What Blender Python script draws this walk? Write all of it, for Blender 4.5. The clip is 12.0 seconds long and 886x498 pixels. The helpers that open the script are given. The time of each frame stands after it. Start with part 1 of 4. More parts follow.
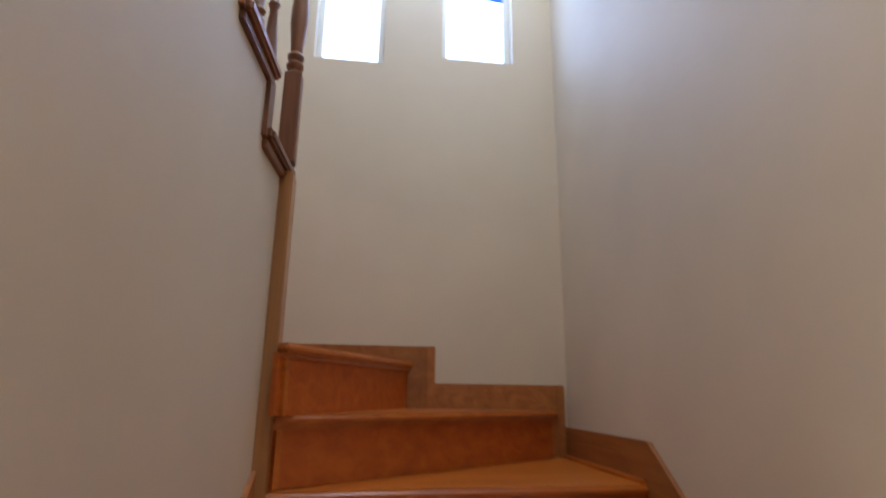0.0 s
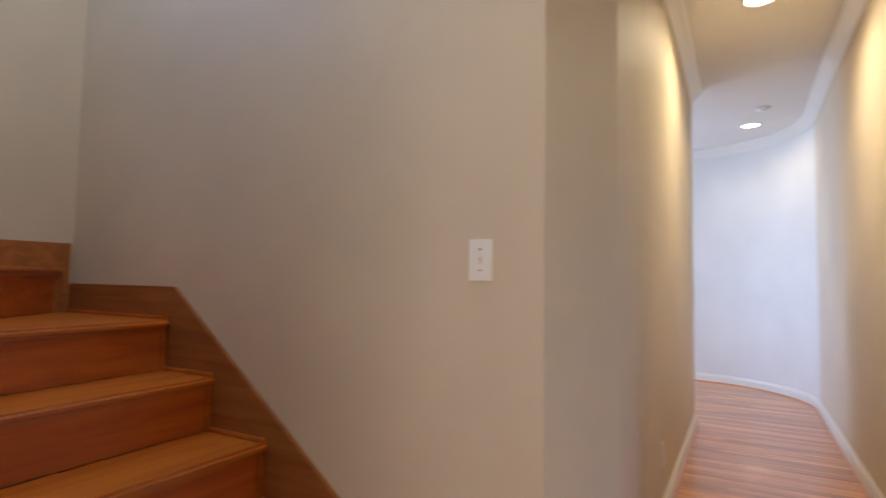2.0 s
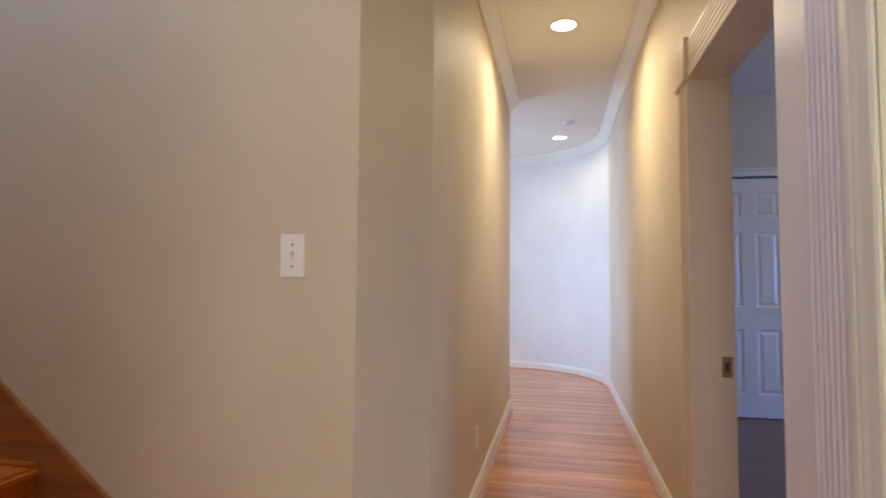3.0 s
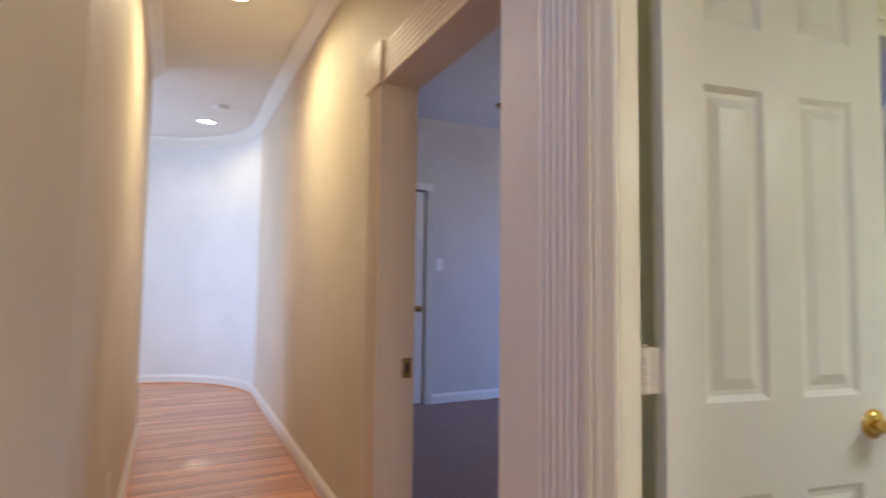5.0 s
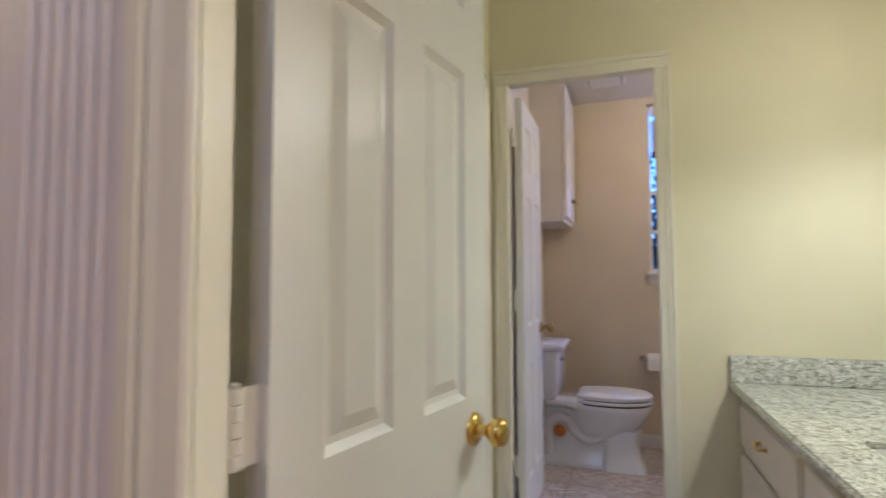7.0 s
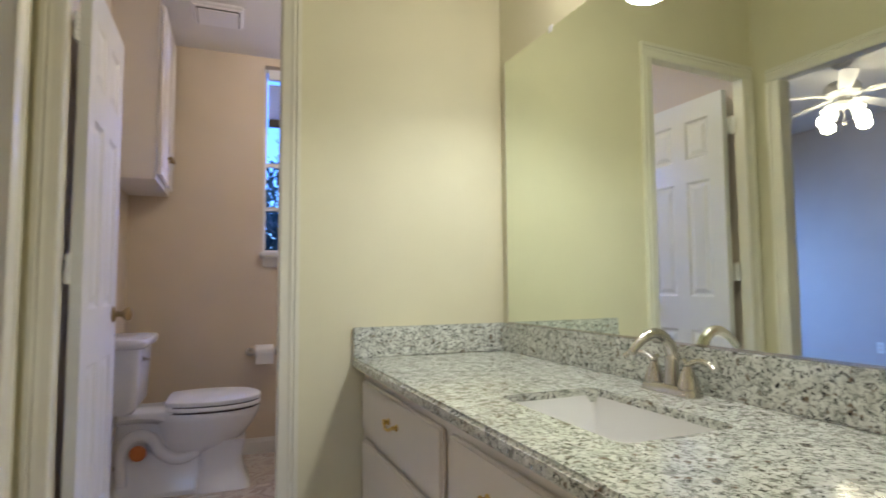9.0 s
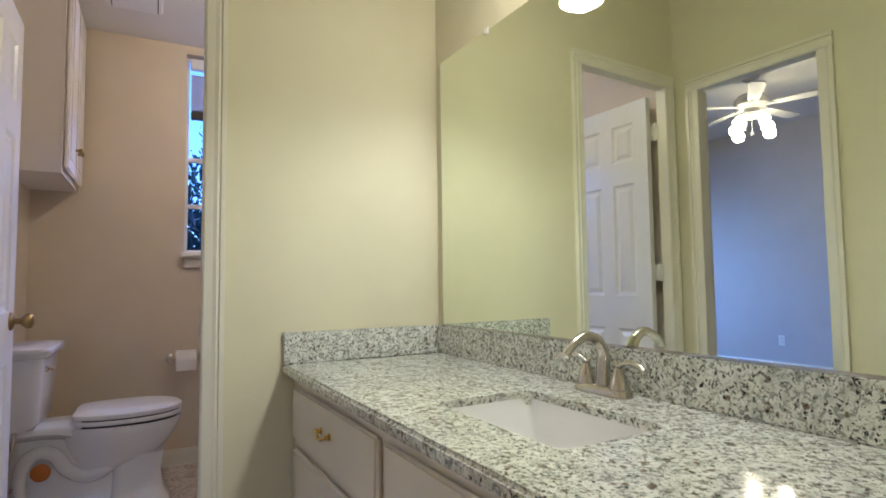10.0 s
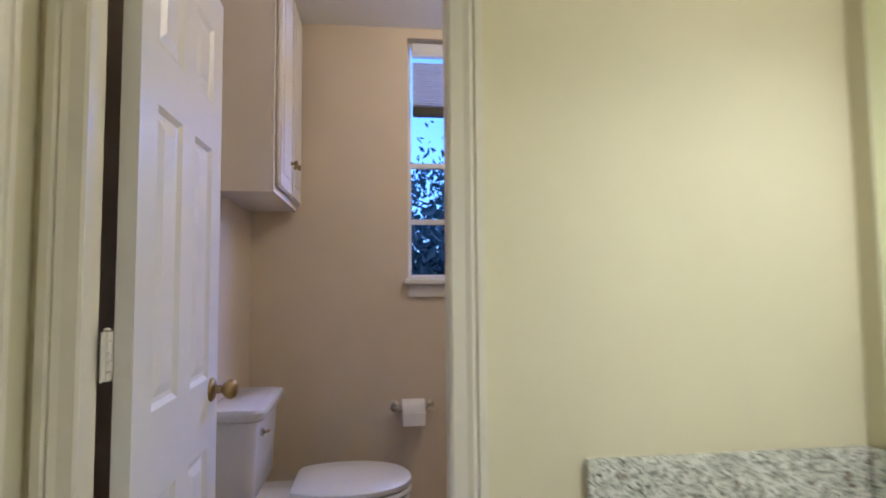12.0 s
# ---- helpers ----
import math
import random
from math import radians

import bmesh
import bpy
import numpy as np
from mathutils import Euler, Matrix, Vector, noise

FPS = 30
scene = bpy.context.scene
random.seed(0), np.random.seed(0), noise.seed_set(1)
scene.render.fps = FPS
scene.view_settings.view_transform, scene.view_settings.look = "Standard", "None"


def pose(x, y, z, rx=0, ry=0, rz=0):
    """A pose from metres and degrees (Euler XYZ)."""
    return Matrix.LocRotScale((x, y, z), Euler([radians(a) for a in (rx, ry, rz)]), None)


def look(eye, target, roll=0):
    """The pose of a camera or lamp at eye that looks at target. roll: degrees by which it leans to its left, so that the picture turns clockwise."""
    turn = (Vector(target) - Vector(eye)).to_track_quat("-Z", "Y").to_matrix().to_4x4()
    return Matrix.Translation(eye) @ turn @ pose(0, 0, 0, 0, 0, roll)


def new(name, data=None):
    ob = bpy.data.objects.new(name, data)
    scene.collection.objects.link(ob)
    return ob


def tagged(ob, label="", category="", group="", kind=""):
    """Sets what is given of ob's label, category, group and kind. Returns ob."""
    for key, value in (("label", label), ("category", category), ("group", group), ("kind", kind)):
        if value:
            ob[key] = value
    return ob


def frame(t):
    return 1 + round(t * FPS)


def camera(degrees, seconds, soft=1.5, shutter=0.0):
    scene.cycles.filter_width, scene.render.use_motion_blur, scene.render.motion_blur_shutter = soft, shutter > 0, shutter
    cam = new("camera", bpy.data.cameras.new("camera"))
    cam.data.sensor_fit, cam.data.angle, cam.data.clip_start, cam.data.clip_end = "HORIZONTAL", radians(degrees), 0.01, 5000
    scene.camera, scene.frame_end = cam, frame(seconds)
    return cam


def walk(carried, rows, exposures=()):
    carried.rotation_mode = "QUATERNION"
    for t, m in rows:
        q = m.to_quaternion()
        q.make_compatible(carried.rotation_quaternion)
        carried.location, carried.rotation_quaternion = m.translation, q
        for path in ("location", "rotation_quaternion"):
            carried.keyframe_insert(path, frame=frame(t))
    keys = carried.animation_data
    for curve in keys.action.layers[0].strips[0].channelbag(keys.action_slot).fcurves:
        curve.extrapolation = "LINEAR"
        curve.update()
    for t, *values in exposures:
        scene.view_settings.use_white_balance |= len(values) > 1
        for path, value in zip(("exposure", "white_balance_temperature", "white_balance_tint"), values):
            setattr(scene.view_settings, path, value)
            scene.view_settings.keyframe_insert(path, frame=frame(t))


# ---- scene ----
cam = camera(78.3, 12.0, soft=1.6, shutter=0.45)
PATH = [
    (0, (0.497, 0.647, 1.259), (0.741, 2.565, 1.772), 0.8),
    (0.5, (0.349, 0.524, 1.196), (0.981, 2.394, 1.517), 0.9),
    (1, (0.158, 0.466, 1.189), (1.299, 2.097, 1.387), 1.2),
    (1.5, (0.086, 0.466, 1.179), (1.574, 1.796, 1.312), 0.9),
    (2, (0.012, 0.426, 1.16), (1.761, 1.391, 1.273), 0.9),
    (2.5, (0.006, 0.357, 1.154), (1.892, 1.012, 1.267), 0.7),
    (4.5, (0.245, 0.487, 1.17), (2.197, 0.062, 1.278), 0.6),
    (5, (0.308, 0.573, 1.17), (2.1, -0.307, 1.291), 0.7),
    (5.5, (0.38, 0.572, 1.176), (1.914, -0.706, 1.293), 0.2),
    (6, (0.49, 0.486, 1.188), (1.751, -1.062, 1.302), -0.1),
    (6.5, (0.587, 0.386, 1.183), (1.603, -1.332, 1.302), -0.3),
    (7, (0.671, 0.249, 1.168), (1.331, -1.635, 1.281), -0.2),
    (8.8, (0.719, -0.261, 1.031), (0.133, -2.17, 1.155), -0.2),
    (9, (0.706, -0.29, 1.011), (-0.001, -2.156, 1.143), -0.4),
    (9.5, (0.701, -0.301, 1.01), (-0.166, -2.099, 1.137), -0.6),
    (10, (0.703, -0.318, 1.026), (-0.229, -2.084, 1.149), -0.7),
    (10.5, (0.678, -0.378, 1.088), (-0.244, -2.149, 1.208), -0.8),
    (11, (0.67, -0.543, 1.161), (-0.036, -2.411, 1.272), -0.8),
    (11.5, (0.683, -0.836, 1.186), (0.273, -2.79, 1.305), -0.5),
    (12, (0.702, -1.214, 1.196), (0.468, -3.196, 1.322), -0.5),
]
EXPOSURES = ((0.0, 0.13), (0.8, 0.11), (2.0, 0.10), (2.5, 0.14), (4.5, 0.14), (5.5, 0.16), (6.5, 0.16), (7.0, 0.10), (9.0, 0.06), (12.0, 0.02))
walk(cam, [(t, look(eye, target, roll)) for t, eye, target, roll in PATH], EXPOSURES)

# ---- light ----
CE = 2.78          # ceiling of hall, foyer, bedroom and bath
world = bpy.data.worlds.new("sky")
scene.world = world
world.use_nodes = True
sky = world.node_tree.nodes.new("ShaderNodeTexSky")
sky.sky_type, sky.sun_disc, sky.sun_elevation, sky.sun_rotation = "NISHITA", False, radians(35), radians(140)
bg = world.node_tree.nodes["Background"]
bg.inputs["Strength"].default_value = 0.15
tint = world.node_tree.nodes.new("ShaderNodeMix")   # the picture is balanced for lamp light, so daylight is blue
tint.data_type, tint.blend_type = "RGBA", "MULTIPLY"
tint.inputs["Factor"].default_value = 1.0
tint.inputs["B"].default_value = (0.60, 1.3, 2.9, 1)
world.node_tree.links.new(sky.outputs["Color"], tint.inputs["A"])
world.node_tree.links.new(tint.outputs["Result"], bg.inputs["Color"])
scene.view_settings.exposure = 0.0

DAY = (0.50, 0.66, 1.0)
WARM = (1.0, 0.83, 0.55)


def area_lamp(name, m, sx, sy, watts, color):
    data = bpy.data.lights.new(name, "AREA")
    data.shape, data.size, data.size_y, data.energy, data.color = "RECTANGLE", sx, sy, watts, color
    ob = new(name, data)
    ob.matrix_world = m
    return ob


def point_lamp(name, at, radius, watts, color):
    data = bpy.data.lights.new(name, "POINT")
    data.shadow_soft_size, data.energy, data.color = radius, watts, color
    ob = new(name, data)
    ob.location = at
    return ob


def down_lamp(name, at, watts, color, angle=150, blend=0.9):
    data = bpy.data.lights.new(name, "SPOT")
    data.spot_size, data.spot_blend, data.shadow_soft_size, data.energy, data.color = radians(angle), blend, 0.06, watts, color
    ob = new(name, data)
    ob.location = at
    return ob


HALL_LAMPS = ((3.5, 0.32), (6.3, 0.34))
for (hx, hy), watts in zip(HALL_LAMPS, (70, 17)):
    down_lamp("hall_lamp", (hx, hy, CE - 0.03), watts, WARM, 164)
# daylight at the windows of the place, and two added fill lamps
area_lamp("stair_window_light", look((0.66, 3.16, 3.6), (0.5, 1.2, 1.6)), 1.2, 1.2, 28, (0.42, 0.60, 1.0))
# added fill under the stairwell ceiling, brightens the treads and left wall
area_lamp("stairwell_fill_light", look((0.85, 1.3, 5.2), (0.35, 2.0, 1.0)), 0.9, 0.9, 40, (0.74, 0.86, 1.0))
# added warm fill from the unseen side of the foyer
area_lamp("entry_fill_light", look((-1.55, 0.25, 1.7), (1.2, 0.0, 1.3)), 0.8, 1.3, 21, (1.0, 0.85, 0.62))
area_lamp("far_room_light", look((6.3, 3.3, 1.7), (6.6, 0.2, 1.3)), 1.6, 1.6, 60, (0.55, 0.69, 1.0))
area_lamp("bedroom_window_light", look((3.2, -5.5, 1.4), (4.9, -3.3, 0.0)), 1.3, 1.1, 37, (0.18, 0.36, 1.0)).data.spread = radians(115)
area_lamp("closet_window_light", look((-0.5, -4.6, 2.35), (1.0, -2.9, 0.7)), 0.7, 0.6, 44, (0.26, 0.36, 1.0))
point_lamp("closet_lamp", (0.05, -3.0, 2.36), 0.08, 9.0, (1.0, 0.89, 0.78))
FAN = (3.34, -2.88)
VANITY_LAMPS = (-1.55, -1.21)
FAN_TURNS = (21, 111, 201, 291)
for vy in VANITY_LAMPS:
    down_lamp("vanity_lamp", (-0.15, vy, 1.92), 13.5, (0.96, 1.0, 1.03), 158, 0.7)
for fx, fy in [(FAN[0] + 0.17 * math.cos(radians(a)), FAN[1] + 0.17 * math.sin(radians(a))) for a in FAN_TURNS]:
    point_lamp("fan_lamp", (fx, fy, 2.29), 0.05, 4.4, (1.0, 0.86, 0.68))

# ---- materials ----


def nodes_of(name):
    m = bpy.data.materials.new(name)
    m.use_nodes = True
    n, l = m.node_tree.nodes, m.node_tree.links
    return m, n, l, n["Principled BSDF"]


def coords(n, l, scale, obj=True):
    tc, mp = n.new("ShaderNodeTexCoord"), n.new("ShaderNodeMapping")
    mp.inputs["Scale"].default_value = scale
    if obj:
        l.new(tc.outputs["Object"], mp.inputs["Vector"])
    else:
        geo = n.new("ShaderNodeNewGeometry")
        l.new(geo.outputs["Position"], mp.inputs["Vector"])
    return mp.outputs["Vector"]


def noise_tex(n, l, vec, scale, detail=4.0, rough=0.55, dist=0.0):
    t = n.new("ShaderNodeTexNoise")
    t.inputs["Scale"].default_value, t.inputs["Detail"].default_value = scale, detail
    t.inputs["Roughness"].default_value, t.inputs["Distortion"].default_value = rough, dist
    l.new(vec, t.inputs["Vector"])
    return t.outputs["Fac"]


def ramp(n, l, fac, stops):
    r = n.new("ShaderNodeValToRGB")
    el = r.color_ramp.elements
    while len(el) < len(stops):
        el.new(0.5)
    for e, (p, c) in zip(el, stops):
        e.position, e.color = p, (*c, 1)
    l.new(fac, r.inputs["Fac"])
    return r.outputs["Color"]


def mixc(n, l, fac, a, b, kind="MIX"):
    m = n.new("ShaderNodeMix")
    m.data_type, m.blend_type = "RGBA", kind
    for sock, v in ((m.inputs["Factor"], fac), (m.inputs["A"], a), (m.inputs["B"], b)):
        if isinstance(v, (int, float)):
            sock.default_value = v
        elif isinstance(v, tuple):
            sock.default_value = (*v, 1)
        else:
            l.new(v, sock)
    return m.outputs["Result"]


def bump(n, l, bsdf, height, strength, distance=0.01):
    b = n.new("ShaderNodeBump")
    b.inputs["Strength"].default_value, b.inputs["Distance"].default_value = strength, distance
    l.new(height, b.inputs["Height"])
    l.new(b.outputs["Normal"], bsdf.inputs["Normal"])


def paint(name, color, rough=0.6, var=0.06, relief=0.08, grain=180.0):
    """Wall or trim paint: faint roller texture and slow tone changes."""
    m, n, l, b = nodes_of(name)
    v = coords(n, l, (1, 1, 1), obj=False)
    slow = noise_tex(n, l, v, 1.3, 3.0)
    fine = noise_tex(n, l, v, grain, 3.0)
    lo = tuple(c * (1 - var) for c in color)
    hi = tuple(min(1, c * (1 + var)) for c in color)
    l.new(ramp(n, l, slow, ((0.3, lo), (0.7, hi))), b.inputs["Base Color"])
    b.inputs["Roughness"].default_value = rough
    bump(n, l, b, fine, relief, 0.002)
    return m


def wood(name, dark, mid, light, axis, rough=0.3, scale=1.0, coat=0.3, vary=0.25):
    """Varnished wood with grain along one axis (0, 1, 2)."""
    m, n, l, b = nodes_of(name)
    sc = [14.0 * scale] * 3
    sc[axis] = 0.9 * scale
    v = coords(n, l, tuple(sc), obj=False)
    grain = noise_tex(n, l, v, 1.6, 6.0, 0.6, 0.6)
    pores = noise_tex(n, l, v, 9.0, 3.0, 0.6)
    col = ramp(n, l, grain, ((0.3, dark), (0.5, mid), (0.72, light)))
    info = n.new("ShaderNodeObjectInfo")
    hs = n.new("ShaderNodeHueSaturation")
    mr = n.new("ShaderNodeMapRange")
    mr.inputs["To Min"].default_value, mr.inputs["To Max"].default_value = 1 - vary, 1 + vary
    l.new(info.outputs["Random"], mr.inputs["Value"])
    l.new(mr.outputs["Result"], hs.inputs["Value"])
    l.new(col, hs.inputs["Color"])
    l.new(hs.outputs["Color"], b.inputs["Base Color"])
    b.inputs["Roughness"].default_value = rough
    b.inputs["Coat Weight"].default_value, b.inputs["Coat Roughness"].default_value = coat, 0.12
    bump(n, l, b, pores, 0.06, 0.002)
    return m


def metal(name, color, rough, streak=0.0):
    m, n, l, b = nodes_of(name)
    b.inputs["Metallic"].default_value = 1.0
    v = coords(n, l, (1, 1, 1))
    t = noise_tex(n, l, v, 40.0, 3.0)
    l.new(ramp(n, l, t, ((0.3, tuple(c * 0.85 for c in color)), (0.7, color))), b.inputs["Base Color"])
    b.inputs["Roughness"].default_value = rough
    return m


def glow(name, color, strength):
    m, n, l, b = nodes_of(name)
    b.inputs["Base Color"].default_value = (0.9, 0.9, 0.88, 1)
    b.inputs["Emission Color"].default_value = (*color, 1)
    b.inputs["Emission Strength"].default_value = strength
    return m


CREAM = (0.665, 0.575, 0.445)
M_WALL = paint("cream_wall_paint", CREAM)
M_BATH = paint("pale_yellow_wall_paint", (0.735, 0.688, 0.497))
M_WC = paint("beige_wall_paint", (0.69, 0.59, 0.455))
M_BED = paint("off_white_bedroom_paint", (0.60, 0.56, 0.515))
M_END = paint("white_wall_paint", (0.74, 0.73, 0.70))
M_CEIL = paint("ceiling_paint", (0.78, 0.76, 0.72), 0.8, 0.03, 0.25, 60)
M_TRIM = paint("white_semi_gloss_trim", (0.76, 0.74, 0.68), 0.32, 0.03, 0.02, 30)
# white trim with the daylight on the pilaster put into its pinkish tint
M_PILASTER = paint("daylight_tinted_trim", (0.75, 0.70, 0.69), 0.4, 0.03, 0.02, 30)
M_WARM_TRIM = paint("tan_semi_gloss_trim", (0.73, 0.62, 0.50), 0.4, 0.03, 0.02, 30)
M_CREAM_TRIM = paint("cream_semi_gloss_trim", (0.80, 0.765, 0.64), 0.32, 0.03, 0.02, 30)
M_DOOR = paint("white_door_paint", (0.78, 0.77, 0.72), 0.3, 0.03, 0.02, 30)
M_CAB = paint("cabinet_paint", (0.79, 0.73, 0.65), 0.35, 0.03, 0.02, 30)
M_FAN = paint("white_fan_enamel", (0.62, 0.61, 0.59), 0.35, 0.03, 0.0)
M_PLATE = paint("white_plastic_plate", (0.85, 0.84, 0.82), 0.3, 0.01, 0.0)
M_TREAD = wood("stair_tread_wood", (0.34, 0.080, 0.009), (0.47, 0.125, 0.013), (0.56, 0.17, 0.022), 0, 0.32, 1.0, 0.22, 0.12)
M_RISER = wood("stair_riser_wood", (0.37, 0.076, 0.008), (0.47, 0.104, 0.010), (0.55, 0.14, 0.015), 0, 0.55, 1.0, 0.0, 0.10)
M_SKIRT = wood("stair_skirt_wood", (0.26, 0.088, 0.018), (0.35, 0.12, 0.026), (0.42, 0.16, 0.036), 1, 0.55, 1.0, 0.04)
M_RAIL = wood("dark_rail_wood", (0.15, 0.055, 0.022), (0.21, 0.08, 0.032), (0.26, 0.105, 0.045), 2, 0.45, 1.0, 0.1)
M_POST = wood("stair_post_wood", (0.27, 0.12, 0.038), (0.36, 0.165, 0.055), (0.43, 0.21, 0.075), 2, 0.4)
M_PLANK = wood("oak_floor_plank", (0.37, 0.15, 0.068), (0.53, 0.24, 0.115), (0.65, 0.34, 0.18), 1, 0.30, 1.0, 0.3, 0.26)
M_BRASS = metal("polished_brass", (0.85, 0.60, 0.20), 0.13)
M_OLD_BRASS = metal("antique_brass", (0.40, 0.28, 0.12), 0.35)
M_NICKEL = metal("brushed_nickel", (0.60, 0.57, 0.52), 0.22)
# near-black that paints the shade of gaps and holes; also subfloor and blind rail
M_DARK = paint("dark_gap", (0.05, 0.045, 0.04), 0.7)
M_LENS = glow("lit_lamp_lens", (1.0, 0.93, 0.78), 9.0)
M_TULIP = glow("lit_tulip_glass", (1.0, 0.95, 0.88), 1.7)
M_SHADE = glow("lit_glass_shade", (1.0, 0.95, 0.85), 7.5)


def granite():
    m, n, l, b = nodes_of("speckled_granite")
    v = coords(n, l, (1, 1, 1), obj=False)
    big = noise_tex(n, l, v, 34.0, 4.0, 0.65, 0.4)
    base = ramp(n, l, big, ((0.34, (0.54, 0.55, 0.49)), (0.5, (0.73, 0.74, 0.67)), (0.66, (0.83, 0.84, 0.79))))
    g = noise_tex(n, l, v, 80.0, 5.0, 0.7, 0.8)
    grey = ramp(n, l, g, ((0.53, (0, 0, 0)), (0.55, (1, 1, 1))))
    k = noise_tex(n, l, v, 125.0, 4.0, 0.65, 0.5)
    black = ramp(n, l, k, ((0.577, (0, 0, 0)), (0.59, (1, 1, 1))))
    br = noise_tex(n, l, v, 48.0, 3.0, 0.6)
    brown = ramp(n, l, br, ((0.60, (0, 0, 0)), (0.67, (1, 1, 1))))
    c1 = mixc(n, l, grey, base, (0.33, 0.34, 0.30))
    c2 = mixc(n, l, brown, c1, (0.20, 0.15, 0.10))
    c3 = mixc(n, l, black, c2, (0.035, 0.035, 0.035))
    l.new(c3, b.inputs["Base Color"])
    b.inputs["Roughness"].default_value = 0.12
    b.inputs["Coat Weight"].default_value = 0.3
    return m


def carpet():
    m, n, l, b = nodes_of("dark_mauve_carpet")
    v = coords(n, l, (1, 1, 1), obj=False)
    f = noise_tex(n, l, v, 240.0, 4.0, 0.7)
    s = noise_tex(n, l, v, 3.0, 3.0)
    c = ramp(n, l, f, ((0.3, (0.23, 0.155, 0.145)), (0.7, (0.40, 0.29, 0.27))))
    l.new(mixc(n, l, 0.4, c, ramp(n, l, s, ((0.3, (0.7, 0.7, 0.7)), (0.7, (1, 1, 1)))), "MULTIPLY"), b.inputs["Base Color"])
    b.inputs["Roughness"].default_value = 0.95
    bump(n, l, b, f, 0.8, 0.01)
    return m


def porcelain():
    m, n, l, b = nodes_of("white_porcelain")
    v = coords(n, l, (1, 1, 1))
    s = noise_tex(n, l, v, 4.0, 2.0)
    l.new(ramp(n, l, s, ((0.3, (0.78, 0.77, 0.75)), (0.7, (0.84, 0.83, 0.81)))), b.inputs["Base Color"])
    b.inputs["Roughness"].default_value = 0.2
    b.inputs["Coat Weight"].default_value = 0.25
    return m


def marble_tile():
    m, n, l, b = nodes_of("veined_floor_tile")
    v = coords(n, l, (1, 1, 1), obj=False)
    a = noise_tex(n, l, v, 5.0, 6.0, 0.6, 1.8)
    c = ramp(n, l, a, ((0.35, (0.50, 0.42, 0.37)), (0.48, (0.62, 0.55, 0.49)), (0.52, (0.42, 0.34, 0.29)), (0.6, (0.66, 0.59, 0.54))))
    l.new(c, b.inputs["Base Color"])
    b.inputs["Roughness"].default_value = 0.25
    return m


def glass_pane():
    m, n, l, b = nodes_of("window_glass")
    b.inputs["Base Color"].default_value = (0.95, 0.97, 1, 1)
    b.inputs["Roughness"].default_value = 0.02
    b.inputs["Transmission Weight"].default_value = 1.0
    b.inputs["IOR"].default_value = 1.05
    return m


def mirror_glass():
    m, n, l, b = nodes_of("mirror_silver")
    b.inputs["Base Color"].default_value = (0.87, 0.93, 0.82, 1)
    b.inputs["Metallic"].default_value, b.inputs["Roughness"].default_value = 1.0, 0.0
    return m


M_GRANITE, M_CARPET, M_CHINA, M_TILE, M_GLASS, M_MIRROR = granite(), carpet(), porcelain(), marble_tile(), glass_pane(), mirror_glass()
M_RUBBER = paint("orange_cap", (0.55, 0.16, 0.03), 0.5, 0.05, 0.0)
M_PAPER = paint("toilet_paper", (0.86, 0.84, 0.82), 0.9, 0.02, 0.3, 90)
M_BLIND = paint("blind_slat", (0.72, 0.72, 0.74), 0.5, 0.03, 0.0)

# ---- mesh helpers ----


def box(bm, x0, x1, y0, y1, z0, z1, m=None):
    vs = [bm.verts.new((x, y, z)) for x in (x0, x1) for y in (y0, y1) for z in (z0, z1)]
    for f in ((0, 1, 3, 2), (4, 6, 7, 5), (0, 4, 5, 1), (2, 3, 7, 6), (0, 2, 6, 4), (1, 5, 7, 3)):
        bm.faces.new([vs[i] for i in f])
    if m is not None:
        bmesh.ops.transform(bm, matrix=m, verts=vs)
    return vs


def prism(bm, pts, a, b, axis=2, m=None):
    """A polygon of two other axes, drawn along an axis from a to b."""
    def at(p, h):
        return {0: (h, p[0], p[1]), 1: (p[0], h, p[1]), 2: (p[0], p[1], h)}[axis]
    lo, hi = [bm.verts.new(at(p, a)) for p in pts], [bm.verts.new(at(p, b)) for p in pts]
    bm.faces.new(lo)
    bm.faces.new(hi)
    for i in range(len(pts)):
        j = (i + 1) % len(pts)
        bm.faces.new((lo[i], lo[j], hi[j], hi[i]))
    if m is not None:
        bmesh.ops.transform(bm, matrix=m, verts=lo + hi)
    return lo + hi


def lathe(bm, prof, steps=24, m=None):
    """Profile of (radius, height) turned about z."""
    rings = []
    for r, z in prof:
        if r < 1e-5:
            rings.append([bm.verts.new((0, 0, z))])
        else:
            rings.append([bm.verts.new((r * math.cos(2 * math.pi * i / steps), r * math.sin(2 * math.pi * i / steps), z)) for i in range(steps)])
    for a, b in zip(rings, rings[1:]):
        for i in range(steps):
            j = (i + 1) % steps
            q = [a[i % len(a)], a[j % len(a)], b[j % len(b)], b[i % len(b)]]
            q = list(dict.fromkeys(q))
            if len(q) > 2:
                bm.faces.new(q)
    vs = [v for r in rings for v in r]
    if m is not None:
        bmesh.ops.transform(bm, matrix=m, verts=vs)
    return vs


def loft(bm, sections, caps=True):
    """Closed rings of equally many points joined into a skin."""
    rings = [[bm.verts.new(p) for p in s] for s in sections]
    k = len(rings[0])
    for a, b in zip(rings, rings[1:]):
        for i in range(k):
            bm.faces.new((a[i], a[(i + 1) % k], b[(i + 1) % k], b[i]))
    if caps:
        bm.faces.new(rings[0])
        bm.faces.new(rings[-1])
    return [v for r in rings for v in r]


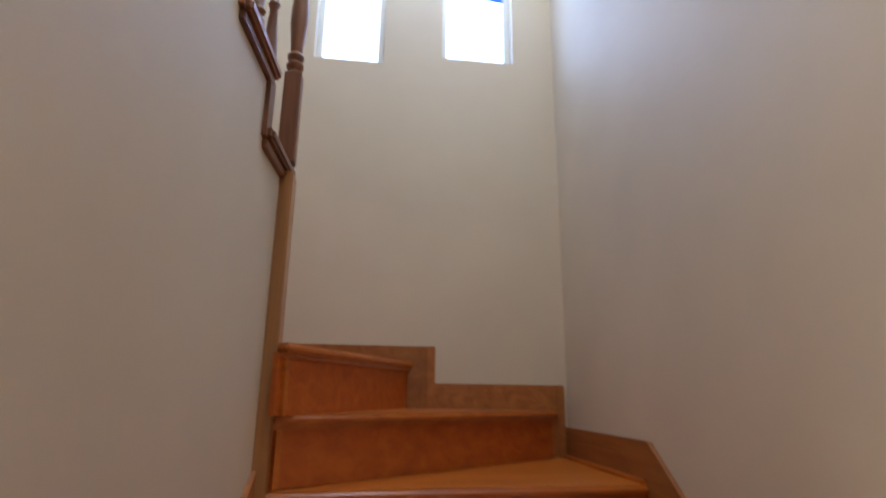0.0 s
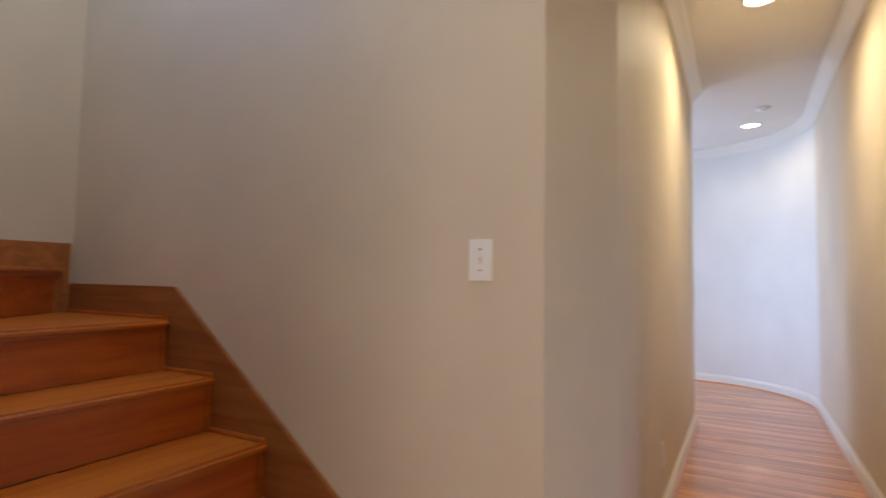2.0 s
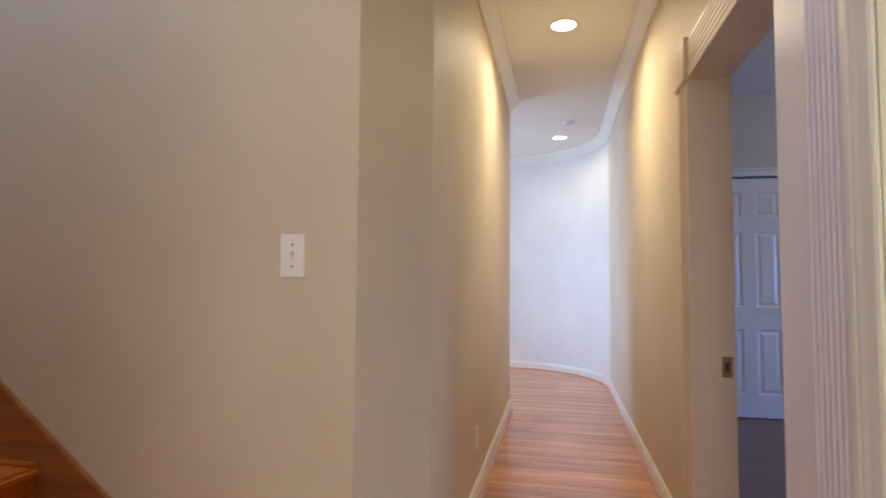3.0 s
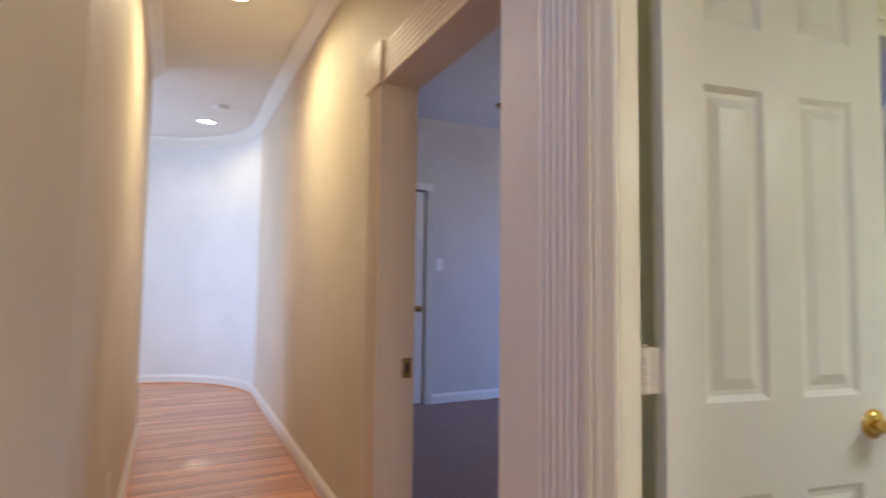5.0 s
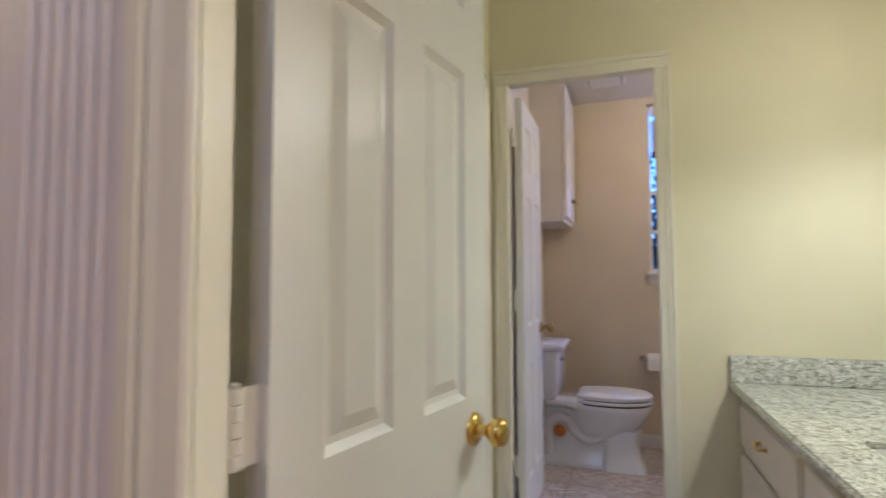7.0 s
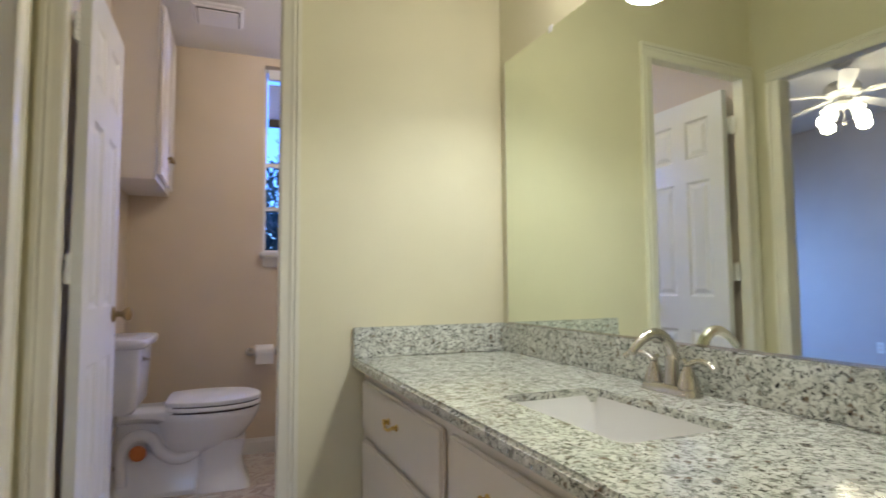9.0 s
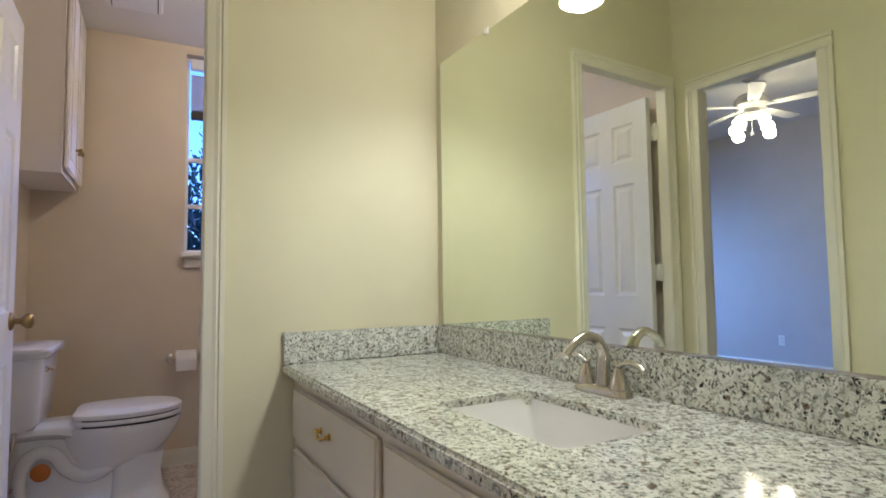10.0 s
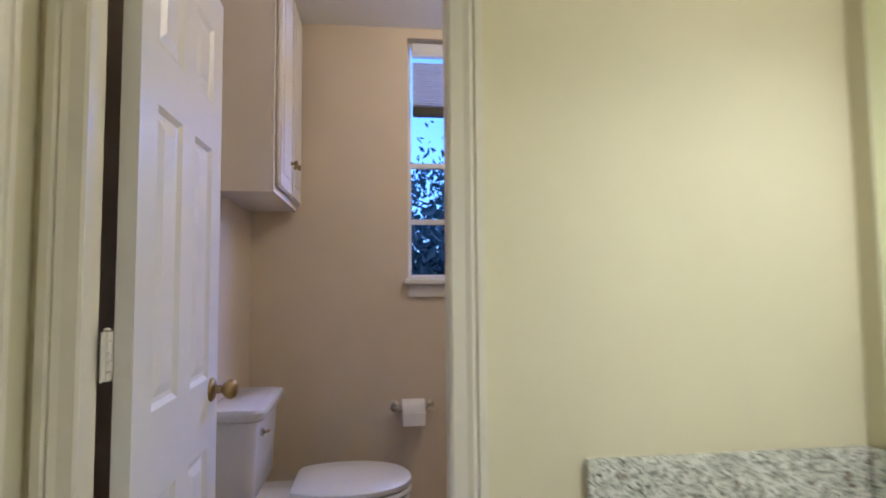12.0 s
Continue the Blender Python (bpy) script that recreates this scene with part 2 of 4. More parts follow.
def tube(bm, path, radii, steps=14):
    """A round bar along a path of points."""
    path = [Vector(p) for p in path]
    secs = []
    for i, p in enumerate(path):
        d = (path[min(i + 1, len(path) - 1)] - path[max(i - 1, 0)]).normalized()
        u = d.orthogonal().normalized() if i == 0 else (secs_u - secs_u.dot(d) * d).normalized()
        secs_u = u
        w = d.cross(u)
        r = radii[i] if isinstance(radii, (list, tuple)) else radii
        secs.append([p + r * (math.cos(2 * math.pi * k / steps) * u + math.sin(2 * math.pi * k / steps) * w) for k in range(steps)])
    return loft(bm, secs)


def curve_points(pts, n=8):
    """Smooth points through the given ones (Catmull-Rom)."""
    p = [Vector(q) for q in pts]
    p = [2 * p[0] - p[1]] + p + [2 * p[-1] - p[-2]]
    out = []
    for i in range(1, len(p) - 2):
        for k in range(n):
            t = k / n
            out.append(0.5 * (2 * p[i] + (p[i + 1] - p[i - 1]) * t + (2 * p[i - 1] - 5 * p[i] + 4 * p[i + 1] - p[i + 2]) * t * t
                              + (3 * p[i] - p[i - 1] - 3 * p[i + 1] + p[i + 2]) * t ** 3))
    return out + [p[-2]]


def finish(bm, bevel=0.0, segs=2, smooth=False, angle=35):
    bmesh.ops.recalc_face_normals(bm, faces=bm.faces)
    if bevel:
        bm.normal_update()
        es = [e for e in bm.edges if len(e.link_faces) == 2 and e.calc_face_angle(0) > radians(30)]
        bmesh.ops.bevel(bm, geom=es, offset=bevel, segments=segs, affect="EDGES", clamp_overlap=True)
    if smooth:
        bm.normal_update()
        for f in bm.faces:
            f.smooth = True
        for e in bm.edges:
            if len(e.link_faces) == 2 and e.calc_face_angle(0) > radians(angle):
                e.smooth = False


def mesh_of(name, bm, material):
    me = bpy.data.meshes.new(name)
    bm.to_mesh(me)
    bm.free()
    if material:
        me.materials.append(material)
    return me


def part(name, bm, material, parent=None, label=""):
    bmesh.ops.recalc_face_normals(bm, faces=bm.faces)
    ob = new(name, mesh_of(name, bm, material))
    ob.parent = parent
    if label:
        ob["label"] = label
    return ob


def thing(name, label, category, at=None, group="", kind=""):
    ob = new(name)
    ob.empty_display_size = 0.05
    if at is not None:
        ob.matrix_basis = at if isinstance(at, Matrix) else Matrix.Translation(at)
    return tagged(ob, label, category, group, kind)


def structure(name, bm, material, label, category):
    bmesh.ops.remove_doubles(bm, verts=bm.verts, dist=0.0002)
    return tagged(part(name, bm, material), label, category, kind="structure")


def wall_box(bm, along, a0, a1, t0, t1, z0, z1, holes=()):
    """A wall along x or y (along 0 or 1) from a0 to a1, thickness t0 to t1, with holes (a, b, bottom, top)."""
    def put(p, q, lo, hi):
        if q - p > 1e-4 and hi - lo > 1e-4:
            if along == 0:
                box(bm, p, q, t0, t1, lo, hi)
            else:
                box(bm, t0, t1, p, q, lo, hi)
    at = a0
    for p, q, lo, hi in sorted(holes):
        put(at, p, z0, z1)
        put(p, q, z0, lo)
        put(p, q, hi, z1)
        at = q
    put(at, a1, z0, z1)

# ---- structure ----
SW = -0.18                       # hall face of the south wall
SB = -0.226                      # its room face
HN = 0.785                       # hall face of the north wall
ARC, RAD = (6.1, 0.985), 1.165   # the rounded end of the hall
EX = 1.30                        # bath face of the east wall
BY = -2.235                      # bath face of the wall before the closet
HEAD = 2.08

bm = bmesh.new()
wall_box(bm, 0, -1.6, 6.1, -0.203, SW, 0, 2.9, ((0.436, 1.100, 0, HEAD + 0.014), (1.473, 2.424, 0, 2.004)))
structure("wall_south", bm, M_WALL, "cream painted hall wall with two doorways", "wall")
bm = bmesh.new()
wall_box(bm, 0, -0.45, EX + 0.06, SB, -0.203, 0, 2.9, ((0.436, 1.100, 0, HEAD + 0.014),))
structure("wall_bath_north", bm, M_BATH, "pale yellow bath wall with a doorway", "wall")
bm = bmesh.new()
wall_box(bm, 0, EX + 0.06, 5.24, -0.33, -0.203, 0, 2.9, ((1.473, 2.424, 0, 2.004),))
structure("wall_bedroom_north", bm, M_BED, "off-white bedroom wall with a doorway", "wall")
bm = bmesh.new()
prism(bm, [(1.415, 0.89), (1.855, HN), (4.95, HN), (4.95, 0.905), (1.415, 0.905)], 0, 2.9)
structure("wall_hall_north", bm, M_WALL, "cream painted hall wall with an angled end", "wall")
bm = bmesh.new()
box(bm, 1.415, 1.535, 0.905, 3.31, 0, 5.4)
structure("wall_stair_east", bm, M_WALL, "cream painted wall beside the stairs", "wall")
bm = bmesh.new()
wall_box(bm, 0, -1.1, 1.415, 3.19, 3.31, 0, 5.4, ((0.13, 0.49, 2.94, 4.3), (0.80, 1.19, 3.0, 4.3)))
structure("wall_stair_north", bm, M_WALL, "cream painted stair wall with two high windows", "wall")
bm = bmesh.new()
box(bm, -1.2, -1.1, 0.95, 3.31, 0, 5.4)
structure("wall_stair_west", bm, M_WALL, "cream painted wall of the stairwell", "wall")
bm = bmesh.new()
box(bm, -1.1, 1.415, 0.85, 0.95, 2.9, 5.4)
structure("wall_stair_south", bm, M_WALL, "cream painted wall above the foyer", "wall")
bm = bmesh.new()
box(bm, -1.2, 1.535, 0.85, 3.31, 5.4, 5.5)
structure("ceiling_stair", bm, M_CEIL, "white ceiling over the stairwell", "ceiling")
bm = bmesh.new()
RISE, RUN = 0.197, 0.28


def well_x(y):
    return 0.19 - (2.36 - y) * 0.07


for k in range(10, 15):
    y1 = 2.36 - RUN * (k - 10)
    y0 = max(0.95, y1 - RUN)
    prism(bm, [(well_x(y0), y0), (well_x(y1), y1), (well_x(y1) - 0.1, y1), (well_x(y0) - 0.1, y0)], 0, RISE * k - 0.035)
structure("wall_stair_middle", bm, M_WALL, "cream painted wall under the upper flight", "wall")
bm = bmesh.new()
box(bm, -1.6, well_x(0.95) - 0.1, 0.95, 1.05, 0, 2.78)
structure("wall_foyer_north", bm, M_WALL, "cream painted foyer wall", "wall")
bm = bmesh.new()
wall_box(bm, 1, -0.225, 1.05, -1.7, -1.6, 0, 2.9, ((-0.1, 0.7, 1.0, 2.4),))
structure("wall_foyer_west", bm, M_WALL, "cream painted foyer wall with an added window", "wall")
bm = bmesh.new()
box(bm, -1.7, 1.415, SW, 0.85, CE, 2.9)
box(bm, 1.415, 4.95, SW, HN, CE, 2.9)
box(bm, 4.95, 7.4, SW, 3.4, CE, 2.9)
structure("ceiling_hall", bm, M_CEIL, "white hall ceiling", "ceiling")


def ring_pts(r, a0=-90, a1=0, n=28):
    return [(ARC[0] + r * math.cos(radians(a0 + (a1 - a0) * i / n)), ARC[1] + r * math.sin(radians(a0 + (a1 - a0) * i / n))) for i in range(n + 1)]


def ring(bm, r0, r1, z0, z1):
    ins, out = ring_pts(r0), ring_pts(r1)
    for i in range(len(ins) - 1):
        prism(bm, [ins[i], ins[i + 1], out[i + 1], out[i]], z0, z1)


bm = bmesh.new()
ring(bm, RAD, RAD + 0.1, 0, 2.9)
box(bm, ARC[0] + RAD, ARC[0] + RAD + 0.1, ARC[1], 3.4, 0, 2.9)
bmesh.ops.remove_doubles(bm, verts=bm.verts, dist=0.0005)
structure("wall_hall_end", bm, M_END, "white rounded wall at the end of the hall", "wall")
bm = bmesh.new()
wall_box(bm, 0, 4.83, 7.4, 3.4, 3.5, 0, 2.9, ((5.4, 7.0, 0.8, 2.5),))
box(bm, 4.83, 4.95, 0.905, 3.4, 0, 2.9)
structure("wall_far_room", bm, M_END, "white wall of the room past the hall", "wall")
# bath and closet
bm = bmesh.new()
prism(bm, [(-0.285, -2.29), (-0.287, BY), (-0.364, SB), (-0.50, SB), (-0.50, -2.29)], 0, 2.9)
structure("wall_bath_west", bm, M_BATH, "pale yellow wall behind the vanity", "wall")
bm = bmesh.new()
wall_box(bm, 1, -2.29, SB, EX, EX + 0.03, 0, 2.9, ((-2.099, -1.499, 0, 2.054),))
structure("wall_bath_east", bm, M_BATH, "pale yellow bath wall with a doorway", "wall")
bm = bmesh.new()
wall_box(bm, 1, -5.6, -0.33, EX + 0.03, EX + 0.06, 0, 2.9, ((-2.099, -1.499, 0, 2.054),))
structure("wall_bedroom_west", bm, M_BED, "off-white bedroom wall with a doorway", "wall")
bm = bmesh.new()
wall_box(bm, 0, -0.41, EX, -2.258, BY, 0, 2.9, ((0.558, 1.226, 0, HEAD + 0.014),))
structure("wall_bath_south", bm, M_BATH, "pale yellow wall before the toilet closet", "wall")
bm = bmesh.new()
wall_box(bm, 0, -0.45, EX, -2.281, -2.258, 0, 2.6, ((0.558, 1.226, 0, HEAD + 0.014),))
structure("wall_closet_north", bm, M_WC, "beige wall of the toilet closet", "wall")
bm = bmesh.new()
wall_box(bm, 0, -0.45, EX, -3.98, -3.86, 0, 2.6, ((-0.10, 0.56, 1.22, 2.42),))
structure("wall_closet_south", bm, M_WC, "beige wall with a narrow window", "wall")
bm = bmesh.new()
box(bm, EX, EX + 0.06, -3.98, -2.29, 0, 2.6)
structure("wall_closet_east", bm, M_WC, "beige wall behind the toilet", "wall")
bm = bmesh.new()
box(bm, -0.45, -0.35, -3.86, -2.281, 0, 2.6)
structure("wall_closet_west", bm, M_WC, "beige wall of the toilet closet", "wall")
bm = bmesh.new()
box(bm, -0.41, EX, -2.235, SB, CE, 2.9)
structure("ceiling_bath", bm, M_CEIL, "white bath ceiling", "ceiling")
bm = bmesh.new()
box(bm, -0.35, EX, -3.86, -2.281, 2.47, 2.6)
structure("ceiling_closet", bm, M_CEIL, "white toilet closet ceiling", "ceiling")
# bedroom
bm = bmesh.new()
wall_box(bm, 1, -5.6, -0.33, 5.12, 5.24, 0, 2.9, ((-1.619, -0.861, 0, 2.074),))
structure("wall_bedroom_east", bm, M_BED, "off-white bedroom wall with a closet door", "wall")
bm = bmesh.new()
wall_box(bm, 0, EX + 0.06, 5.24, -5.72, -5.6, 0, 2.9, ((2.5, 4.3, 0.75, 2.05),))
structure("wall_bedroom_south", bm, M_BED, "off-white bedroom wall with a window", "wall")
bm = bmesh.new()
box(bm, EX + 0.06, 5.12, -5.6, -0.33, CE, 2.9)
structure("ceiling_bedroom", bm, M_CEIL, "white textured bedroom ceiling", "ceiling")
bm = bmesh.new()
box(bm, EX + 0.06, 5.24, -5.6, -0.21, -0.12, 0.0)
structure("floor_bedroom", bm, M_CARPET, "dark mauve carpet in the bedroom", "carpet")
# solid block in place of the unseen closet, its darkness painted on
bm = bmesh.new()
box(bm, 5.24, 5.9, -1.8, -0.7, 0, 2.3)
structure("wardrobe_fill", bm, M_DARK, "dark block filling the unseen closet behind the bedroom door", "closet")

# ---- trim ----
def colonial(w):
    return [(0, 0), (0, 0.009), (0.006, 0.013), (w * 0.45, 0.015), (w * 0.62, 0.019), (w * 0.72, 0.014), (w * 0.78, 0.020), (w, 0.020), (w, 0)]


def fluted(w, n=6):
    pts = [(0, 0), (0, 0.016)]
    m = w * 0.06
    step = (w - 2 * m) / n
    for i in range(n):
        a = m + i * step
        pts += [(a + step * 0.10, 0.018), (a + step * 0.28, 0.0145), (a + step * 0.52, 0.0138), (a + step * 0.75, 0.0148), (a + step * 0.92, 0.018)]
    return pts + [(w, 0.018), (w, 0)]


def casing(name, label, along, face, out, a0, a1, top, w=0.072, depth=0.1, prof=colonial, legs=(True, True), mat=None):
    """Casing round a doorway in a wall: two legs, a head and the jamb lining. out: +1 or -1, the way that the casing stands proud."""
    root = thing(name, label, "door casing", kind="structure")
    mat = mat or M_TRIM
    for i, (edge, side) in enumerate(((a0, -1), (a1, 1))):
        if not legs[i]:
            continue
        bm = bmesh.new()
        pts = [((edge + side * u, face + out * t) if along == 0 else (face + out * t, edge + side * u)) for u, t in prof(w)]
        prism(bm, pts, 0, top, 2)
        part("leg", bm, mat, root)
    bm = bmesh.new()
    x0, x1 = a0 - (w if legs[0] else 0), a1 + (w if legs[1] else 0)
    pts = [(face + out * t, top + u) for u, t in prof(w)]
    if along == 0:
        prism(bm, pts, x0, x1, 0)
    else:
        prism(bm, [(f, z) for f, z in pts], x0, x1, 1)
    part("head", bm, mat, root)
    bm = bmesh.new()
    b0, b1 = sorted((face, face - out * depth))
    for q0, q1, z0, z1 in ((a0 - 0.013, a0, 0, top), (a1, a1 + 0.013, 0, top), (a0 - 0.013, a1 + 0.013, top, top + 0.013)):
        if along == 0:
            box(bm, q0, q1, b0 - 0.002, b1 + 0.002, z0, z1)
        else:
            box(bm, b0 - 0.002, b1 + 0.002, q0, q1, z0, z1)
    part("jamb", bm, mat, root)
    return root


casing("door_casing_bath", "white moulded casing round the bath doorway", 0, SW, 1, 0.45, 1.080, HEAD, 0.080, 0.046, mat=M_CREAM_TRIM)
bm = bmesh.new()
box(bm, 1.0825, 1.112, -0.232, -0.192, 0.0, HEAD)
finish(bm, 0.003)
structure("trim_bath_jamb", bm, M_CREAM_TRIM, "white edge of the bath door jamb", "door frame")
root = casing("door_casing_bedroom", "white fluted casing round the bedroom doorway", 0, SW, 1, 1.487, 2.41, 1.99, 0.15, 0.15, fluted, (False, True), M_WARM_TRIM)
bm = bmesh.new()
prism(bm, [(1.322 - u, SW + t) for u, t in fluted(0.160)], 0, 2.16, 2)
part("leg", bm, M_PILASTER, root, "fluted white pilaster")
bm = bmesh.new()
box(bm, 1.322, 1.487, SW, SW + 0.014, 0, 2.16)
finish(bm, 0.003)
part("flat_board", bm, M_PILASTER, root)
bm = bmesh.new()
box(bm, 2.385, 2.585, SW, SW + 0.03, 1.985, 2.165)
finish(bm, 0.004)
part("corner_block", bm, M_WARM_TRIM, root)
bm = bmesh.new()
box(bm, 2.404, 2.4105, -0.318, -0.280, 0.775, 0.855)
part("strike_plate", bm, M_OLD_BRASS, root, "brass strike plate")
# the hole is a dark slip on the plate, its shade painted
bm = bmesh.new()
box(bm, 2.4025, 2.4042, -0.307, -0.291, 0.795, 0.835)
part("strike_hole_shade", bm, M_DARK, root)
casing("door_casing_bath_inside", "white moulded casing round the bath doorway", 0, SB, -1, 0.45, 1.086, HEAD, 0.07, 0.005, legs=(True, False), mat=M_CREAM_TRIM)
casing("door_casing_closet", "white moulded casing round the toilet closet doorway", 0, BY, 1, 0.572, 1.212, HEAD, 0.068, 0.046, mat=M_CREAM_TRIM)
casing("door_casing_bath_east", "white moulded casing round the bedroom doorway", 1, EX, -1, -2.085, -1.513, 2.04, 0.066, 0.06, mat=M_CREAM_TRIM)
casing("door_casing_wardrobe", "white moulded casing round the bedroom closet door", 1, 5.12, -1, -1.605, -0.875, 2.06, 0.07, 0.12)


def base_profile(h=0.1):
    return [(0, 0), (0.014, 0), (0.014, h * 0.75), (0.010, h * 0.86), (0.007, h), (0, h)]


def crown_profile():
    return [(0, 0), (0.012, 0), (0.018, 0.012), (0.05, 0.05), (0.075, 0.072), (0.085, 0.09), (0.085, 0.1), (0, 0.1)]


def run_trim(bm, prof, along, face, out, a0, a1, z0):
    prism(bm, [(face + out * u, z0 + h) for u, h in prof], a0, a1, along)


def ring_trim(bm, prof, z0):
    secs = []
    for c, s in ((math.cos(radians(a)), math.sin(radians(a))) for a in [-90 + 90 * i / 28 for i in range(29)]):
        secs.append([(ARC[0] + (RAD - u) * c, ARC[1] + (RAD - u) * s, z0 + h) for u, h in prof])
    loft(bm, secs)


bm = bmesh.new()
run_trim(bm, base_profile(), 0, SW, 1, 2.56, 6.1, 0)
run_trim(bm, base_profile(), 0, HN, -1, 1.86, 4.95, 0)
prism(bm, [(1.415, 0.876), (1.855, 0.771), (1.855, 0.786), (1.415, 0.891)], 0, 0.095)
ring_trim(bm, base_profile(), 0)
structure("baseboard_hall", bm, M_TRIM, "white baseboard along the hall", "baseboard")
bm = bmesh.new()
for x0, x1, y0 in ((2.56, 6.1, SW + 0.014), (1.86, 4.95, HN - 0.026)):
    box(bm, x0, x1, y0, y0 + 0.012, 0.0, 0.016)
ring_trim(bm, [(0.014, 0), (0.028, 0), (0.026, 0.01), (0.018, 0.017), (0.014, 0.017)], 0)
structure("trim_shoe_moulding", bm, M_PLANK, "wooden shoe moulding along the hall floor", "moulding")
bm = bmesh.new()
run_trim(bm, crown_profile(), 0, SW, 1, -1.6, 6.1, CE - 0.1)
run_trim(bm, crown_profile(), 0, HN, -1, 1.86, 4.95, CE - 0.1)
ring_trim(bm, crown_profile(), CE - 0.1)
structure("trim_crown_moulding", bm, M_TRIM, "white crown moulding under the hall ceiling", "moulding")
bm = bmesh.new()
run_trim(bm, base_profile(0.09), 1, 5.12, -1, -5.6, -1.68, 0)
run_trim(bm, base_profile(0.09), 0, -0.33, -1, 2.43, 5.1, 0)
run_trim(bm, base_profile(0.09), 0, -5.6, 1, 1.42, 5.1, 0)
structure("baseboard_bedroom", bm, M_TRIM, "white baseboard round the bedroom", "baseboard")
bm = bmesh.new()
run_trim(bm, base_profile(0.09), 0, -3.86, 1, -0.35, EX - 0.001, 0)
run_trim(bm, base_profile(0.09), 0, BY, 1, 0.32, 0.49, 0)
structure("baseboard_closet", bm, M_TRIM, "white baseboard in the toilet closet", "baseboard")

# ---- stairs ----
stairs = thing("staircase", "varnished reddish wooden staircase with winding treads", "stairs")
PIV = (0.19, 2.36)
LINES = {1: ((0.02, 1.336), (1.41, 1.336)), 2: ((0.02, 1.616), (1.41, 1.616)), 3: ((0.05, 1.896), (1.41, 1.896)),
         4: ((0.09, 2.13), (1.41, 2.176)), 5: ((0.16, 2.345), (1.41, 2.456)), 6: ((0.21, 2.345), (1.355, 3.19)), 7: ((0.235, 2.275), (0.67, 3.19)),
         8: (PIV, (0.0, 3.19)), 9: (PIV, (-0.75, 3.19)), 10: (PIV, (-1.1, 2.36)), 11: ((0.15, 2.08), (-1.1, 2.08)),
         12: ((0.12, 1.80), (-1.1, 1.80)), 13: ((0.08, 1.52), (-1.1, 1.52)), 14: ((0.05, 1.24), (-1.1, 1.24))}


HEIGHT = {k: RISE * k for k in range(0, 15)}
HEIGHT.update({6: 1.192, 7: 1.396, 8: 1.590})      # the winders rise a little more


def forward(k):
    (ax, ay), (bx, by) = LINES[k]
    d = Vector((bx - ax, by - ay)).normalized()
    return Vector((-d.y, d.x))


for k in range(1, 14):
    (ax, ay), (bx, by) = LINES[k]
    (cx, cy), (dx, dy) = LINES[k + 1]
    n = forward(k) * 0.028
    z, z_below = HEIGHT[k], HEIGHT[k - 1]
    pts = [(ax - n.x, ay - n.y), (bx - n.x, by - n.y)]
    if k == 5:
        pts += [(1.41, 3.188)]
    if k == 9:
        pts += [(-1.1, 3.188)]
    pts += [(dx, dy), (0.19, 2.40) if k == 6 else (cx, cy)]
    clean = [p for i, p in enumerate(pts) if i == 0 or (Vector(p) - Vector(pts[i - 1])).length > 1e-3]
    bm = bmesh.new()
    prism(bm, clean, z - 0.03, z)
    finish(bm, 0.010, 3)
    part("tread", bm, M_TREAD, stairs)
    m = forward(k)
    bm = bmesh.new()
    prism(bm, [(ax, ay), (bx, by), (bx + m.x * 0.018, by + m.y * 0.018), (ax + m.x * 0.018, ay + m.y * 0.018)], z_below, z - 0.03)
    part("riser", bm, M_RISER, stairs)
    bm = bmesh.new()
    prism(bm, [(ax - m.x * 0.012, ay - m.y * 0.012), (bx - m.x * 0.012, by - m.y * 0.012), (bx, by), (ax, ay)], z - 0.043, z - 0.031)
    part("cove_strip", bm, M_TREAD, stairs)
    if k in (5, 6, 7):
        # cleat where the riser meets the corner board
        d = Vector((bx - ax, by - ay)).normalized() * 0.02
        s = Vector((ax, ay)) + d * (2.6 if k == 5 else 1.2)
        bm = bmesh.new()
        prism(bm, [(s.x - m.x * 0.012, s.y - m.y * 0.012), (s.x + d.x - m.x * 0.012, s.y + d.y - m.y * 0.012), (s.x + d.x, s.y + d.y), (s.x, s.y)], z_below, z - 0.044)
        part("riser_cleat", bm, M_TREAD, stairs)
    if k < 6:
        # end moulding: a cleat down the riser and a lip along the tread at the wall
        bm = bmesh.new()
        box(bm, 1.376, 1.3975, by - 0.014, by + 0.001, z_below, z - 0.03)
        finish(bm, 0.003)
        part("riser_cleat", bm, M_TREAD, stairs)
        if k < 6:
            bm = bmesh.new()
            box(bm, 1.378, 1.3975, by - 0.02, LINES[k + 1][1][1] - 0.014 if k < 5 else 3.165, z, z + 0.014)
            finish(bm, 0.004)
            part("tread_lip", bm, M_TREAD, stairs)
bm = bmesh.new()
SK = RISE / RUN
SLOPE = 0.765
prism(bm, [(1.0, 0.0), (3.19, 0.0), (3.19, 1.116), (2.413, 1.116), (1.0, 1.116 - 1.413 * SLOPE)], 1.397, 1.415, 0)
finish(bm, 0.002)
part("skirt_board", bm, M_SKIRT, stairs, "brown wooden skirt board")
for x0, x1, z1 in ((0.785, 1.397, 1.302), (0.0, 0.785, 1.466), (-0.62, 0.0, 1.66), (-1.1, -0.62, 1.86)):
    bm = bmesh.new()
    box(bm, x0, x1, 3.172, 3.19, z1 - 0.5, z1)
    part("skirt_board", bm, M_SKIRT, stairs, "brown wooden skirt board")
for x, z0, z1 in ((1.385, 1.116, 1.30), (0.785, 1.30, 1.466)):
    bm = bmesh.new()
    box(bm, x - 0.03, x + 0.004, 3.166, 3.19, z0 - 0.2, z1 + 0.002)
    finish(bm, 0.003)
    part("skirt_cap", bm, M_SKIRT, stairs)
